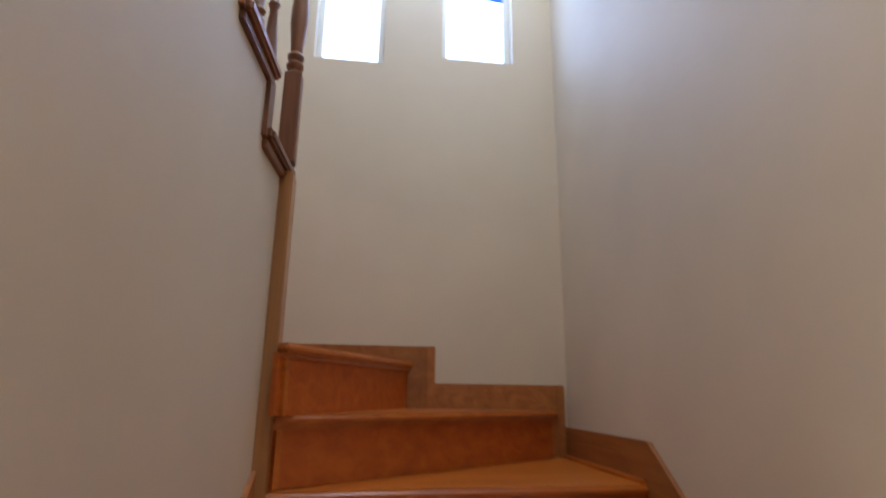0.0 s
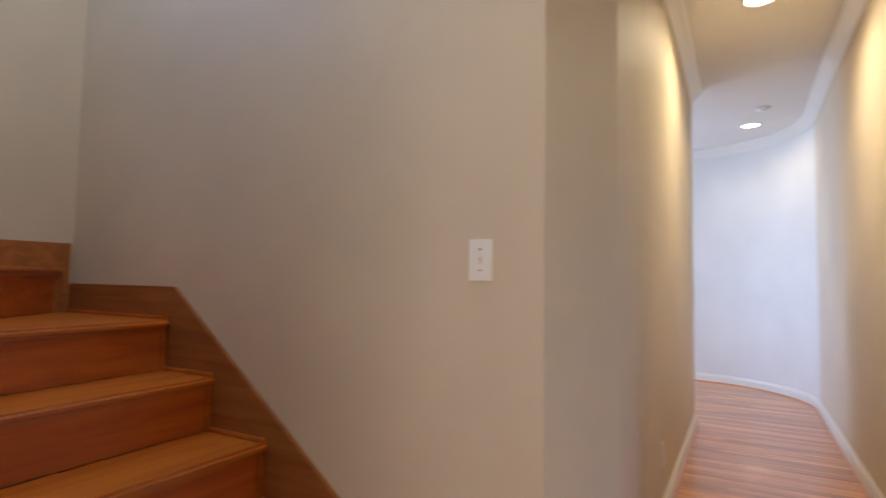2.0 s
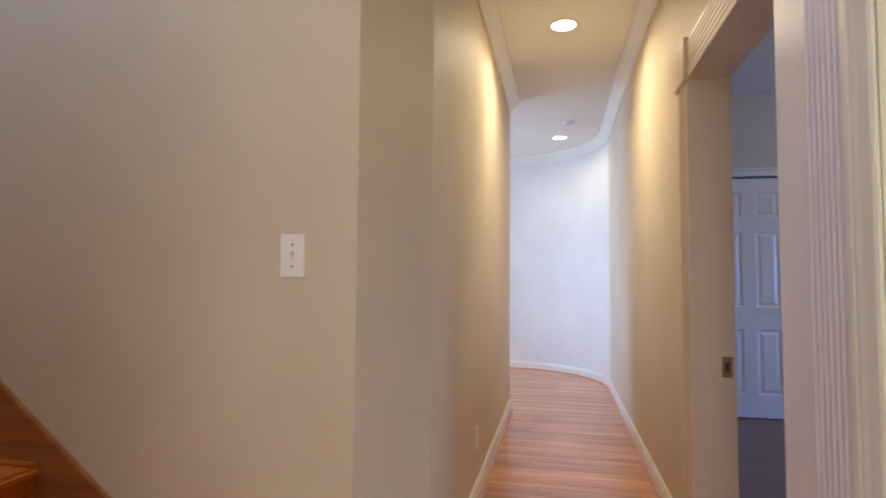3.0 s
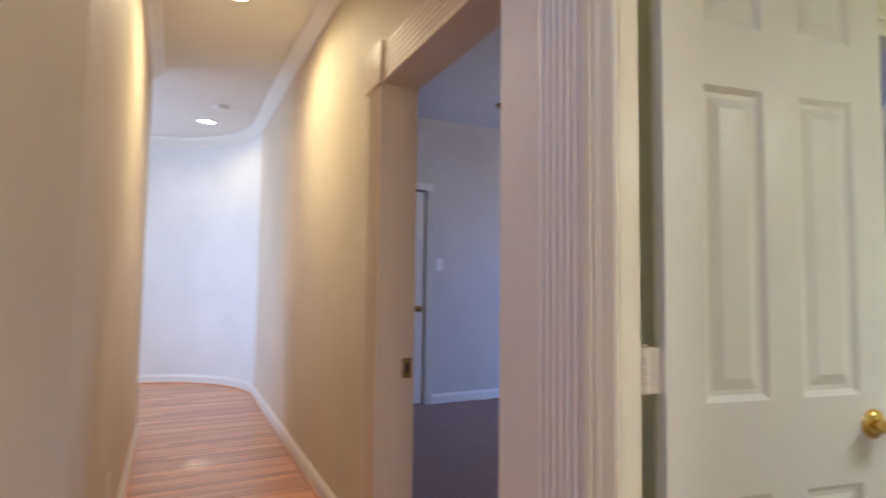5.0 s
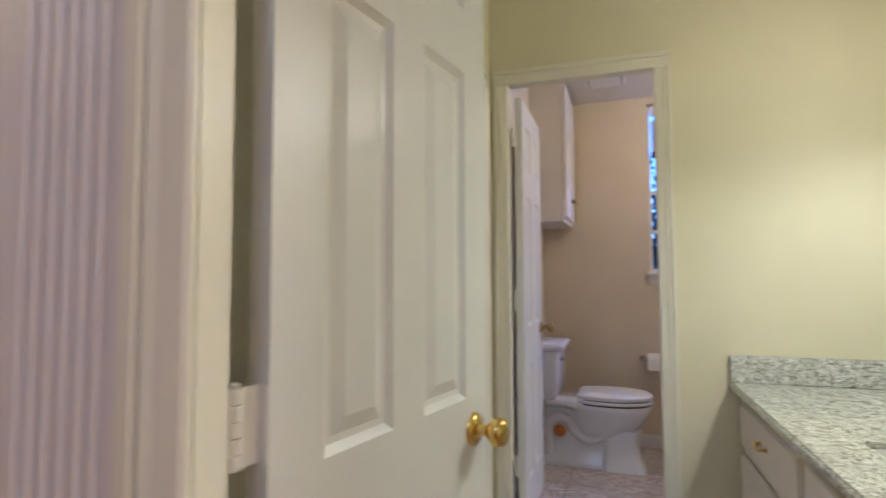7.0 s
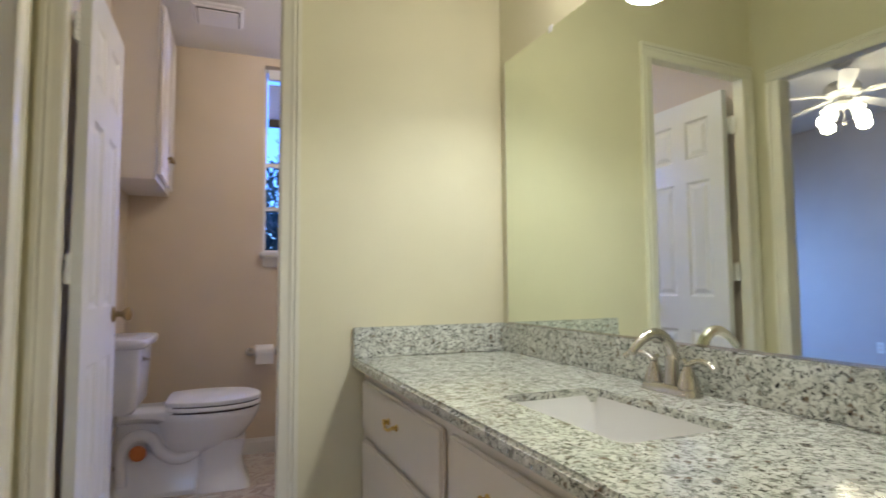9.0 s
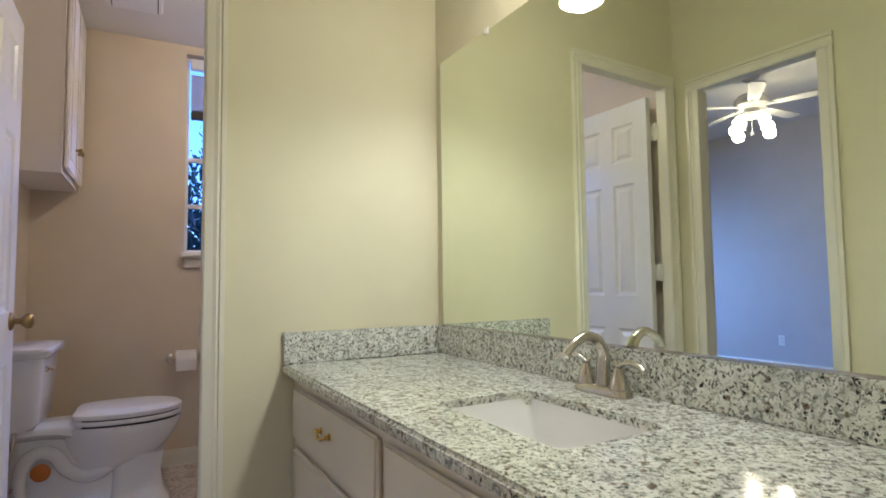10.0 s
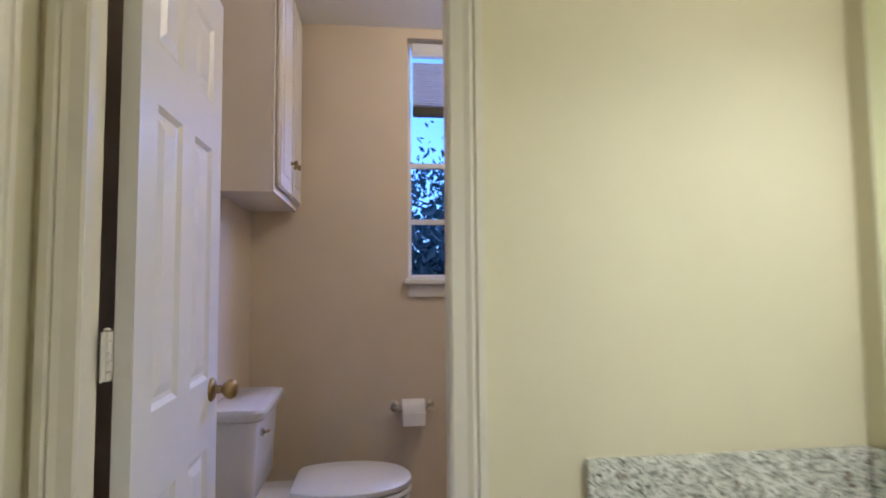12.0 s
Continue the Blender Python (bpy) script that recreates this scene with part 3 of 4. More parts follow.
bm = bmesh.new()
ends = []
for y, z in ((2.352, 1.085), (1.25, 1.085 - 1.10 * SLOPE)):
    ends.append([(well_x(y) + 0.014, y, 0.0), (well_x(y) + 0.014, y, z), (well_x(y) - 0.01, y, z), (well_x(y) - 0.01, y, 0.0)])
loft(bm, ends)
part("skirt_board", bm, M_SKIRT, stairs, "brown wooden skirt board")
# the stepped end of the upper flight and its post
bm = bmesh.new()
box(bm, 0.06, 0.226, 2.30, 2.385, 0.6, 1.935)
finish(bm, 0.004)
part("corner_post", bm, M_POST, stairs, "tall wooden corner board")
for k in range(10, 15):
    y1 = 2.36 - RUN * (k - 10)
    y0 = max(0.95, y1 - RUN)
    z = RISE * k
    bm = bmesh.new()
    prism(bm, [(well_x(y0) + 0.03, y0 - 0.002), (well_x(y1) + 0.03, y1 + 0.035), (well_x(y1) - 0.1, y1 + 0.035), (well_x(y0) - 0.1, y0 - 0.002)], z - 0.032, z + 0.002)
    finish(bm, 0.008, 3)
    part("return_nosing", bm, M_RAIL, stairs, "dark wooden nosing overhanging the wall")
    bm = bmesh.new()
    prism(bm, [(well_x(y0) + 0.014, y0), (well_x(y1) + 0.014, y1 + 0.014), (well_x(y1) - 0.02, y1 + 0.014), (well_x(y0) - 0.02, y0)], z - 0.062, z - 0.034)
    finish(bm, 0.003)
    part("string_moulding", bm, M_RAIL, stairs)
    bm = bmesh.new()
    prism(bm, [(well_x(y0) + 0.012, y0 - 0.016), (well_x(y0) + 0.012, y0 + 0.05), (well_x(y0) - 0.02, y0 + 0.05), (well_x(y0) - 0.02, y0 - 0.016)], z - 0.03, z + RISE - 0.035)
    part("riser_trim", bm, M_RAIL, stairs)


def baluster_profile(h):
    return [(0.0, 0), (0.021, 0), (0.021, 0.10), (0.013, 0.115), (0.021, 0.13), (0.014, 0.145), (0.019, 0.20), (0.023, 0.27), (0.018, 0.36),
            (0.012, 0.44), (0.019, 0.46), (0.012, 0.48), (0.014, h * 0.8), (0.012, h), (0.0, h)]


rail = thing("stair_railing", "turned wooden balusters with a handrail on the upper flight", "railing")
bm = bmesh.new()
box(bm, 0.166, 0.222, 2.312, 2.368, 1.973, 2.30)
finish(bm, 0.004)
lathe(bm, [(0.0, 2.30), (0.026, 2.30), (0.020, 2.312), (0.029, 2.325), (0.029, 2.335), (0.020, 2.347), (0.028, 2.36), (0.028, 2.37), (0.019, 2.382),
           (0.022, 2.42), (0.030, 2.50), (0.029, 2.56), (0.021, 2.68), (0.018, 2.74), (0.0, 2.74)], 18, pose(0.194, 2.34, 0))
finish(bm, 0, smooth=True)
part("newel_post", bm, M_RAIL, rail, "thick turned end post with a square base")
for i in range(1, 9):
    y = 2.30 - 0.14 * i
    z = RISE * (10 + math.floor((2.36 - y) / RUN))
    h = 2.03 + (2.40 - y) * SK + 0.72 - z
    bm = bmesh.new()
    lathe(bm, baluster_profile(h), 14, pose(well_x(y) - 0.03, y, z))
    finish(bm, 0, smooth=True)
    part("baluster", bm, M_RAIL, rail)
bm = bmesh.new()
prism(bm, [(2.46, 2.71), (2.46, 2.77), (1.0, 2.77 + 1.46 * SK), (1.0, 2.71 + 1.46 * SK)], well_x(1.7) - 0.06, well_x(1.7) + 0.0, 0)
finish(bm, 0.015, 3)
part("handrail", bm, M_RAIL, rail)


def switch_plate(name, label, m):
    root = thing(name, label, "light switch", m)
    bm = bmesh.new()
    box(bm, -0.036, 0.036, -0.005, 0, -0.059, 0.059)
    finish(bm, 0.0015)
    part("plate", bm, M_PLATE, root)
    bm = bmesh.new()
    box(bm, -0.0055, 0.0055, -0.0072, -0.0055, -0.013, 0.013)
    part("slot", bm, M_CAB, root)
    bm = bmesh.new()
    prism(bm, [(-0.006, -0.004), (-0.017, 0.006), (-0.016, 0.011), (-0.006, 0.008)], -0.0042, 0.0042, 0)
    part("toggle", bm, M_PLATE, root)
    for z in (-0.03, 0.03):
        bm = bmesh.new()
        lathe(bm, [(0, 0), (0.0035, 0), (0.003, 0.0012), (0, 0.0014)], 10, pose(0, -0.0062, z, 90))
        part("screw", bm, M_NICKEL, root)
    return root


switch_plate("light_switch", "white toggle light switch on the stair wall", pose(1.415, 1.076, 1.218, 0, 0, -90))
switch_plate("light_switch", "white light switch beside the closet door", pose(5.12, -1.75, 1.34, 0, 0, -90))

# ---- doors ----


def knob(parent, m, mat, label="polished brass knob"):
    bm = bmesh.new()
    lathe(bm, [(0, 0), (0.033, 0), (0.033, 0.004), (0.026, 0.010), (0.012, 0.014), (0.011, 0.030), (0.018, 0.036), (0.027, 0.046),
               (0.029, 0.056), (0.025, 0.066), (0.014, 0.071), (0, 0.072)], 24, m)
    finish(bm, 0, smooth=True, angle=50)
    return part("knob", bm, mat, parent, label)


def panel_door(name, label, width, height, m, knob_z, sides=(1, -1), knob_mat=None, hinges=True, reach=0.066, off=0.016, mid_z=0.99):
    """Six-panel leaf. It hangs on the line x = 0, runs along -x and is 35 mm thick, from y = 0 to y = 0.035."""
    T = 0.035
    root = thing(name, label, "door", m)
    st, mid = 0.098 * width / 0.62, 0.095 * width / 0.62
    pw = (width - 2 * st - mid) / 2
    cols = ((-st - pw, -st), (-st - 2 * pw - mid, -st - pw - mid))
    rows = ((0.19, 0.738), (0.925, 1.570), (1.70, height - 0.115))
    zs = [0, *[z for r in rows for z in r], height]
    bm = bmesh.new()
    for a, b in ((-st, 0), (-width, -width + st), (cols[1][1], cols[0][0])):
        box(bm, a, b, 0, T, 0, height)
    for i in range(0, len(zs), 2):
        for a, b in cols:
            box(bm, a, b, 0, T, zs[i], zs[i + 1])
    bmesh.ops.remove_doubles(bm, verts=bm.verts, dist=0.0004)
    part("leaf", bm, M_DOOR, root)
    for a, b in cols:
        for lo, hi in rows:
            bm = bmesh.new()
            for s, y in ((-1, 0.0), (1, T)):
                d = [(0, 0.0), (0.012, -0.009), (0.022, -0.010), (0.045, -0.002)]
                rings = []
                for ins, dep in d:
                    yy = y + s * dep
                    rings.append([bm.verts.new(p) for p in ((a + ins, yy, lo + ins), (b - ins, yy, lo + ins), (b - ins, yy, hi - ins), (a + ins, yy, hi - ins))])
                for r0, r1 in zip(rings, rings[1:]):
                    for i in range(4):
                        bm.faces.new((r0[i], r0[(i + 1) % 4], r1[(i + 1) % 4], r1[i]))
                bm.faces.new(rings[-1])
            part("panel", bm, M_DOOR, root)
    for s in sides:
        mm = pose(-width + 0.062, T if s > 0 else 0, knob_z, -90 if s > 0 else 90)
        knob(root, mm, knob_mat or M_BRASS)
    bm = bmesh.new()
    box(bm, -width - 0.0015, -width + 0.001, 0.006, T - 0.006, knob_z - 0.03, knob_z + 0.03)
    part("latch_plate", bm, M_BRASS, root)
    if hinges:
        for z in (0.29, mid_z, 1.835):
            bm = bmesh.new()
            box(bm, 0.0, 0.002, 0.002, 0.033, z - 0.045, z + 0.045)
            box(bm, 0.001, reach, off - 0.0015, off + 0.0015, z - 0.045, z + 0.045)
            for i in range(5):
                lathe(bm, [(0, 0), (0.0075, 0), (0.0085, 0.001), (0.0085, 0.0158), (0.0075, 0.0168), (0, 0.0168)], 14, pose(reach * 0.5, off, z - 0.045 + i * 0.0182))
            lathe(bm, [(0, 0), (0.005, 0), (0.007, 0.004), (0, 0.007)], 12, pose(reach * 0.5, off, z + 0.046))
            part("hinge", bm, M_TRIM, root, "painted white hinge")
    return root


panel_door("door_1", "white six-panel bath door standing open", 0.595, 2.035, pose(1.1055, -0.291, 0.012, 0, 0, 80), 0.86)
panel_door("door_2", "white six-panel toilet closet door standing open", 0.585, 2.035, pose(1.20, -2.318, 0.012, 0, 0, 91), 0.89, knob_mat=M_OLD_BRASS, reach=0.045, off=-0.002, mid_z=1.055)
panel_door("door_3", "white six-panel bedroom closet door, closed", 0.70, 2.03, pose(5.128, -0.89, 0.012, 0, 0, 90) @ pose(0, -0.035, 0), 0.90, sides=(1,), knob_mat=M_OLD_BRASS, hinges=False)
panel_door("door_4", "white six-panel door standing open into the bedroom", 0.57, 2.035, pose(EX + 0.105, -2.105, 0.012, 0, 0, 128), 0.90, reach=0.045)

# ---- hall ceiling ----
def recessed_light(at):
    root = thing("recessed_light", "round recessed ceiling light, lit", "ceiling light", at, "hall ceiling lights")
    bm = bmesh.new()
    lathe(bm, [(0.075, 0.0), (0.078, -0.006), (0.098, -0.006), (0.102, -0.001), (0.102, 0.0)], 40)
    finish(bm, 0, smooth=True)
    part("trim_ring", bm, M_TRIM, root)
    bm = bmesh.new()
    lathe(bm, [(0.0, -0.004), (0.05, -0.0035), (0.0765, -0.001)], 40)
    part("lens", bm, M_LENS, root, "glowing white lens")


for hx, hy in HALL_LAMPS:
    recessed_light((hx, hy, CE))
root = thing("smoke_detector", "small white smoke detector on the hall ceiling", "smoke detector", (5.7, 0.25, CE))
bm = bmesh.new()
lathe(bm, [(0, -0.036), (0.042, -0.034), (0.056, -0.024), (0.06, -0.008), (0.06, 0)], 28)
finish(bm, 0, smooth=True)
part("body", bm, M_PLATE, root)
bm = bmesh.new()
lathe(bm, [(0.030, -0.0365), (0.034, -0.0375), (0.038, -0.0355)], 28)
part("grille", bm, M_CAB, root)
for ox, oy, rz, lab in ((2.9, HN, 0, "white outlet plate low on the hall wall"),):
    root = thing("wall_outlet", lab, "outlet", pose(ox, oy, 0.33, 0, 0, rz))
    bm = bmesh.new()
    box(bm, -0.035, 0.035, -0.006, 0, -0.057, 0.057)
    finish(bm, 0.003)
    part("plate", bm, M_PLATE, root)
    for z in (-0.02, 0.02):
        bm = bmesh.new()
        box(bm, -0.014, 0.014, -0.008, -0.005, z - 0.012, z + 0.012)
        finish(bm, 0.002)
        part("socket", bm, M_CAB, root)

# ---- windows ----


def simple_window(name, label, along, face0, face1, a0, a1, z0, z1, bars=(), vbars=(), w=0.032):
    """Frame, glazing bars and pane in a wall's opening, near its outer face."""
    root = thing(name, label, "window", kind="structure")
    mid = face0 * 0.3 + face1 * 0.7
    def bx(bm, p, q, t0, t1, lo, hi):
        if along == 0:
            box(bm, p, q, t0, t1, lo, hi)
        else:
            box(bm, t0, t1, p, q, lo, hi)
    for nm, q in (("frame_side", (a0, a0 + w, z0, z1)), ("frame_side", (a1 - w, a1, z0, z1)), ("frame_rail", (a0 + w, a1 - w, z0, z0 + w)), ("frame_rail", (a0 + w, a1 - w, z1 - w, z1))):
        bm = bmesh.new()
        bx(bm, q[0], q[1], mid - 0.02, mid + 0.02, q[2], q[3])
        finish(bm, 0.004)
        part(nm, bm, M_TRIM, root)
    for z in bars:
        bm = bmesh.new()
        bx(bm, a0 + w, a1 - w, mid - 0.014, mid + 0.014, z - 0.013, z + 0.013)
        finish(bm, 0.003)
        part("glazing_bar", bm, M_TRIM, root)
    for a in vbars:
        bm = bmesh.new()
        bx(bm, a - 0.011, a + 0.011, mid - 0.012, mid + 0.012, z0 + w, z1 - w)
        part("glazing_bar", bm, M_TRIM, root)
    bm = bmesh.new()
    bx(bm, a0 + w * 0.5, a1 - w * 0.5, mid - 0.002, mid + 0.002, z0 + w * 0.5, z1 - w * 0.5)
    g = part("pane", bm, M_GLASS, root)
    g.visible_shadow = False
    return root


simple_window("window_1", "narrow white window high on the stair wall", 0, 3.19, 3.31, 0.13, 0.49, 2.94, 4.3, (3.6,))
simple_window("window_2", "narrow white window high on the stair wall", 0, 3.19, 3.31, 0.80, 1.19, 3.0, 4.3, (3.6,))
# foyer window is invented, out of view beside the entry fill
simple_window("window_3", "added white foyer window, out of view", 1, -1.6, -1.7, -0.1, 0.7, 1.0, 2.4, (1.7,))
simple_window("window_4", "white window of the far room", 0, 3.4, 3.5, 5.4, 7.0, 0.8, 2.5, (1.65,), (6.2,))
simple_window("window_5", "white bedroom window", 0, -5.6, -5.72, 2.5, 4.3, 0.75, 2.05, (1.4,), (3.4,))
root = simple_window("window_6", "narrow white closet window with a raised blind", 0, -3.86, -3.98, -0.10, 0.56, 1.22, 2.42, (1.505, 1.79), (), 0.02)
bm = bmesh.new()
box(bm, -0.15, 0.58, -3.88, -3.81, 1.19, 1.222)
finish(bm, 0.008, 3)
part("sill", bm, M_TRIM, root, "white wooden sill")
bm = bmesh.new()
box(bm, -0.13, 0.56, -3.86, -3.842, 1.13, 1.19)
finish(bm, 0.006)
part("apron", bm, M_TRIM, root)
blind = thing("window_blind", "raised white slatted blind in the closet window", "blind")
bm = bmesh.new()
box(bm, -0.08, 0.537, -3.92, -3.88, 2.34, 2.405)
finish(bm, 0.004)
part("head_rail", bm, M_BLIND, blind)
for i in range(18):
    bm = bmesh.new()
    box(bm, -0.075, 0.532, -3.92, -3.875, -0.0012, 0.0012, pose(0, 0, 2.088 + 0.0125 * i, 0))
    part("slat", bm, M_BLIND, blind)
bm = bmesh.new()
box(bm, -0.075, 0.532, -3.92, -3.875, 2.035, 2.078)
finish(bm, 0.004)
part("bottom_rail", bm, M_DARK, blind, "dark bottom rail")

# ---- vanity ----
TOP = 0.755
FRONT = 0.292
SKEW = pose(0.318, BY, 0, 0, 0, 1.9) @ pose(-0.318, -BY, 0)     # the vanity follows its wall, a little out of square
vanity = thing("vanity_cabinet", "cream painted vanity cabinet with drawers", "cabinet", SKEW)
bm = bmesh.new()
wall_lo, wall_hi = BY + 0.004, SB - 0.02
box(bm, -0.30, FRONT - 0.018, wall_lo, wall_hi, 0.09, 0.56)
box(bm, FRONT - 0.038, FRONT - 0.018, wall_lo, wall_hi, 0.561, TOP - 0.035)
box(bm, -0.30, -0.28, wall_lo, wall_hi, 0.561, TOP - 0.035)
for y0, y1 in ((wall_lo, wall_lo + 0.02), (wall_hi - 0.02, wall_hi)):
    box(bm, -0.279, FRONT - 0.039, y0, y1, 0.561, TOP - 0.035)
box(bm, -0.30, FRONT - 0.08, wall_lo, wall_hi, 0.0, 0.09)
part("body", bm, M_CAB, vanity)


def pull(parent, y, z):
    bm = bmesh.new()
    for s in (-1, 1):
        lathe(bm, [(0, 0), (0.010, 0), (0.011, 0.003), (0.006, 0.006), (0.005, 0.015), (0, 0.015)], 14, pose(FRONT, y + s * 0.038, z, 0, 90))
    tube(bm, curve_points([(FRONT + 0.014, y - 0.046, z + 0.004), (FRONT + 0.018, y - 0.02, z - 0.008), (FRONT + 0.020, y, z - 0.010), (FRONT + 0.018, y + 0.02, z - 0.008), (FRONT + 0.014, y + 0.046, z + 0.004)], 5), 0.0048, 10)
    finish(bm, 0, smooth=True)
    part("pull", bm, M_BRASS, parent, "brass bow pull")


for y0, y1 in ((-2.195, -1.475), (-1.43, -0.97), (-0.925, -0.33)):
    bm = bmesh.new()
    box(bm, FRONT - 0.018, FRONT, y0, y1, 0.515, 0.685)
    finish(bm, 0.007, 3)
    d = part("drawer_front", bm, M_CAB, vanity)
    pull(d, (y0 + y1) / 2, 0.61)
    bm = bmesh.new()
    box(bm, FRONT - 0.018, FRONT, y0, y1, 0.12, 0.485)
    finish(bm, 0.007, 3)
    part("cabinet_door", bm, M_CAB, vanity)
# worktop with the sink's opening
SX0, SX1, SY0, SY1 = -0.100, 0.165, -1.430, -1.012
counter = thing("granite_countertop", "speckled grey granite top with backsplash", "countertop", SKEW)


def rounded(x0, x1, y0, y1, r, n=6):
    pts = []
    for cx, cy, a in ((x1 - r, y1 - r, 0), (x0 + r, y1 - r, 90), (x0 + r, y0 + r, 180), (x1 - r, y0 + r, 270)):
        pts += [(cx + r * math.cos(radians(a + 90 * i / n)), cy + r * math.sin(radians(a + 90 * i / n))) for i in range(n + 1)]
    return pts


bm = bmesh.new()
X0, X1, Y0, Y1 = -0.285, 0.318, wall_lo, wall_hi
hole = rounded(SX0, SX1, SY0, SY1, 0.03)
k = len(hole)
quarter = k // 4
for z, flip in ((TOP, False), (TOP - 0.034, True)):
    hv = [bm.verts.new((*p, z)) for p in hole]
    corners = [bm.verts.new((*p, z)) for p in ((X1, Y1), (X0, Y1), (X0, Y0), (X1, Y0))]
    for i in range(k):
        j = (i + 1) % k
        a, b = corners[i // quarter], corners[j // quarter]
        bm.faces.new((hv[i], hv[j], b, a) if a is not b else (hv[i], hv[j], a))
    if flip:
        for i in range(k):
            bm.faces.new((top_h[i], top_h[(i + 1) % k], hv[(i + 1) % k], hv[i]))
        for i in range(4):
            bm.faces.new((top_c[i], top_c[(i + 1) % 4], corners[(i + 1) % 4], corners[i]))
    top_h, top_c = hv, corners
bmesh.ops.recalc_face_normals(bm, faces=bm.faces)
es = [e for e in bm.edges if len(e.link_faces) == 2 and e.calc_face_angle(0) > 1 and all(v.co.x > X1 - 0.001 for v in e.verts)]
bmesh.ops.bevel(bm, geom=es, offset=0.008, segments=3, affect="EDGES")
part("slab", bm, M_GRANITE, counter)
bm = bmesh.new()
box(bm, -0.280, 0.314, BY + 0.0005, BY + 0.02, TOP, 0.862)
finish(bm, 0.003)
part("side_splash", bm, M_GRANITE, counter).matrix_basis = SKEW.inverted()
bm = bmesh.new()
box(bm, -0.285, -0.267, BY + 0.041, wall_hi, TOP, 0.862)
finish(bm, 0.003)
part("back_splash", bm, M_GRANITE, counter)

sink = thing("bathroom_sink", "white rectangular undermount basin in the granite top", "sink", SKEW)
bm = bmesh.new()
secs = []
for ins, z, r, far in ((0.001, TOP - 0.018, 0.014, 0.001), (0.003, TOP - 0.034, 0.014, 0.006), (0.020, TOP - 0.12, 0.016, 0.045), (0.032, TOP - 0.146, 0.016, 0.065), (0.055, TOP - 0.15, 0.015, 0.09)):
    secs.append([(x, y, z) for x, y in rounded(SX0 + ins, SX1 - ins, SY0 + far, SY1 - ins, r)])
loft(bm, secs, caps=False)
bm.faces.new([v for v in bm.verts if abs(v.co.z - (TOP - 0.15)) < 1e-5])
finish(bm, 0, smooth=True, angle=28)
part("basin", bm, M_CHINA, sink)
bm = bmesh.new()
lathe(bm, [(0, 0.003), (0.016, 0.004), (0.021, 0.002), (0.022, 0)], 20, pose(0.03, -1.2, TOP - 0.1495))
part("drain", bm, M_NICKEL, sink, "nickel drain")

FX, FY = -0.224, -1.298
faucet = thing("faucet", "brushed nickel two-handle bathroom faucet", "faucet", SKEW @ pose(FX, FY, TOP))
bm = bmesh.new()
loft(bm, [[(x, y, z) for x, y in rounded(-0.028 + i, 0.028 - i, -0.082 + i, 0.082 - i, 0.026 - i)] for i, z in ((0, 0), (0.0, 0.006), (0.004, 0.016), (0.010, 0.022))])
finish(bm, 0, smooth=True, angle=50)
part("base_plate", bm, M_NICKEL, faucet)
bm = bmesh.new()
path = curve_points([(0, 0, 0.015), (-0.004, 0, 0.06), (-0.004, 0, 0.095), (0.012, 0, 0.126), (0.045, 0, 0.140), (0.082, 0, 0.127), (0.116, 0, 0.098)], 7)
tube(bm, path, [0.0185 - 0.0095 * i / (len(path) - 1) for i in range(len(path))], 18)
finish(bm, 0, smooth=True, angle=60)
part("spout", bm, M_NICKEL, faucet)
for s in (-1, 1):
    bm = bmesh.new()
    lathe(bm, [(0.025, 0.016), (0.025, 0.021), (0.0235, 0.028), (0.018, 0.046), (0.0115, 0.060), (0.009, 0.067), (0.0, 0.070)], 20, pose(0, 0.052 * s, 0))
    finish(bm, 0, smooth=True)
    post = part("handle_post", bm, M_NICKEL, faucet)
    bm = bmesh.new()
    path = curve_points([(0, 0.040 * s, 0.082), (0, 0.052 * s, 0.071), (0.004, 0.072 * s, 0.080), (0.008, 0.098 * s, 0.085), (0.012, 0.122 * s, 0.080), (0.015, 0.138 * s, 0.070)], 6)
    tube(bm, path, [0.0058 + 0.0010 * i / (len(path) - 1) for i in range(len(path))], 12)
    finish(bm, 0, smooth=True)
    part("lever", bm, M_NICKEL, post)
bm = bmesh.new()
lathe(bm, [(0.0028, 0.015), (0.0028, 0.078), (0.006, 0.08), (0.006, 0.09), (0, 0.092)], 12, pose(-0.024, 0.0, 0))
part("lift_rod", bm, M_NICKEL, faucet)

# mirror, a little out of square with the room
MTURN = pose(-0.281, -2.176, 0, 0, 0, 2.2)
mir = thing("wall_mirror", "large frameless mirror above the vanity", "mirror", MTURN)
bm = bmesh.new()
box(bm, -0.007, 0.0, 0.0, 1.80, 0.864, 1.889)
part("backing", bm, M_NICKEL, mir)
bm = bmesh.new()
box(bm, 0.0003, 0.005, 0.0, 1.80, 0.864, 1.889)
part("glass", bm, M_MIRROR, mir)
bm = bmesh.new()
box(bm, -0.007, 0.0048, -0.0035, -0.0005, 0.864, 1.889)
part("edge", bm, M_PLATE, mir, "pale ground edge of the glass")
for my in (0.32, 1.5):
    bm = bmesh.new()
    box(bm, 0.0005, 0.008, my - 0.012, my + 0.012, 1.876, 1.900)
    finish(bm, 0.002)
    part("clip", bm, M_PLATE, mir, "clear plastic clip")
bm = bmesh.new()
box(bm, 0.0005, 0.008, 0.0, 1.80, 0.8625, 0.868)
part("channel", bm, M_NICKEL, mir)

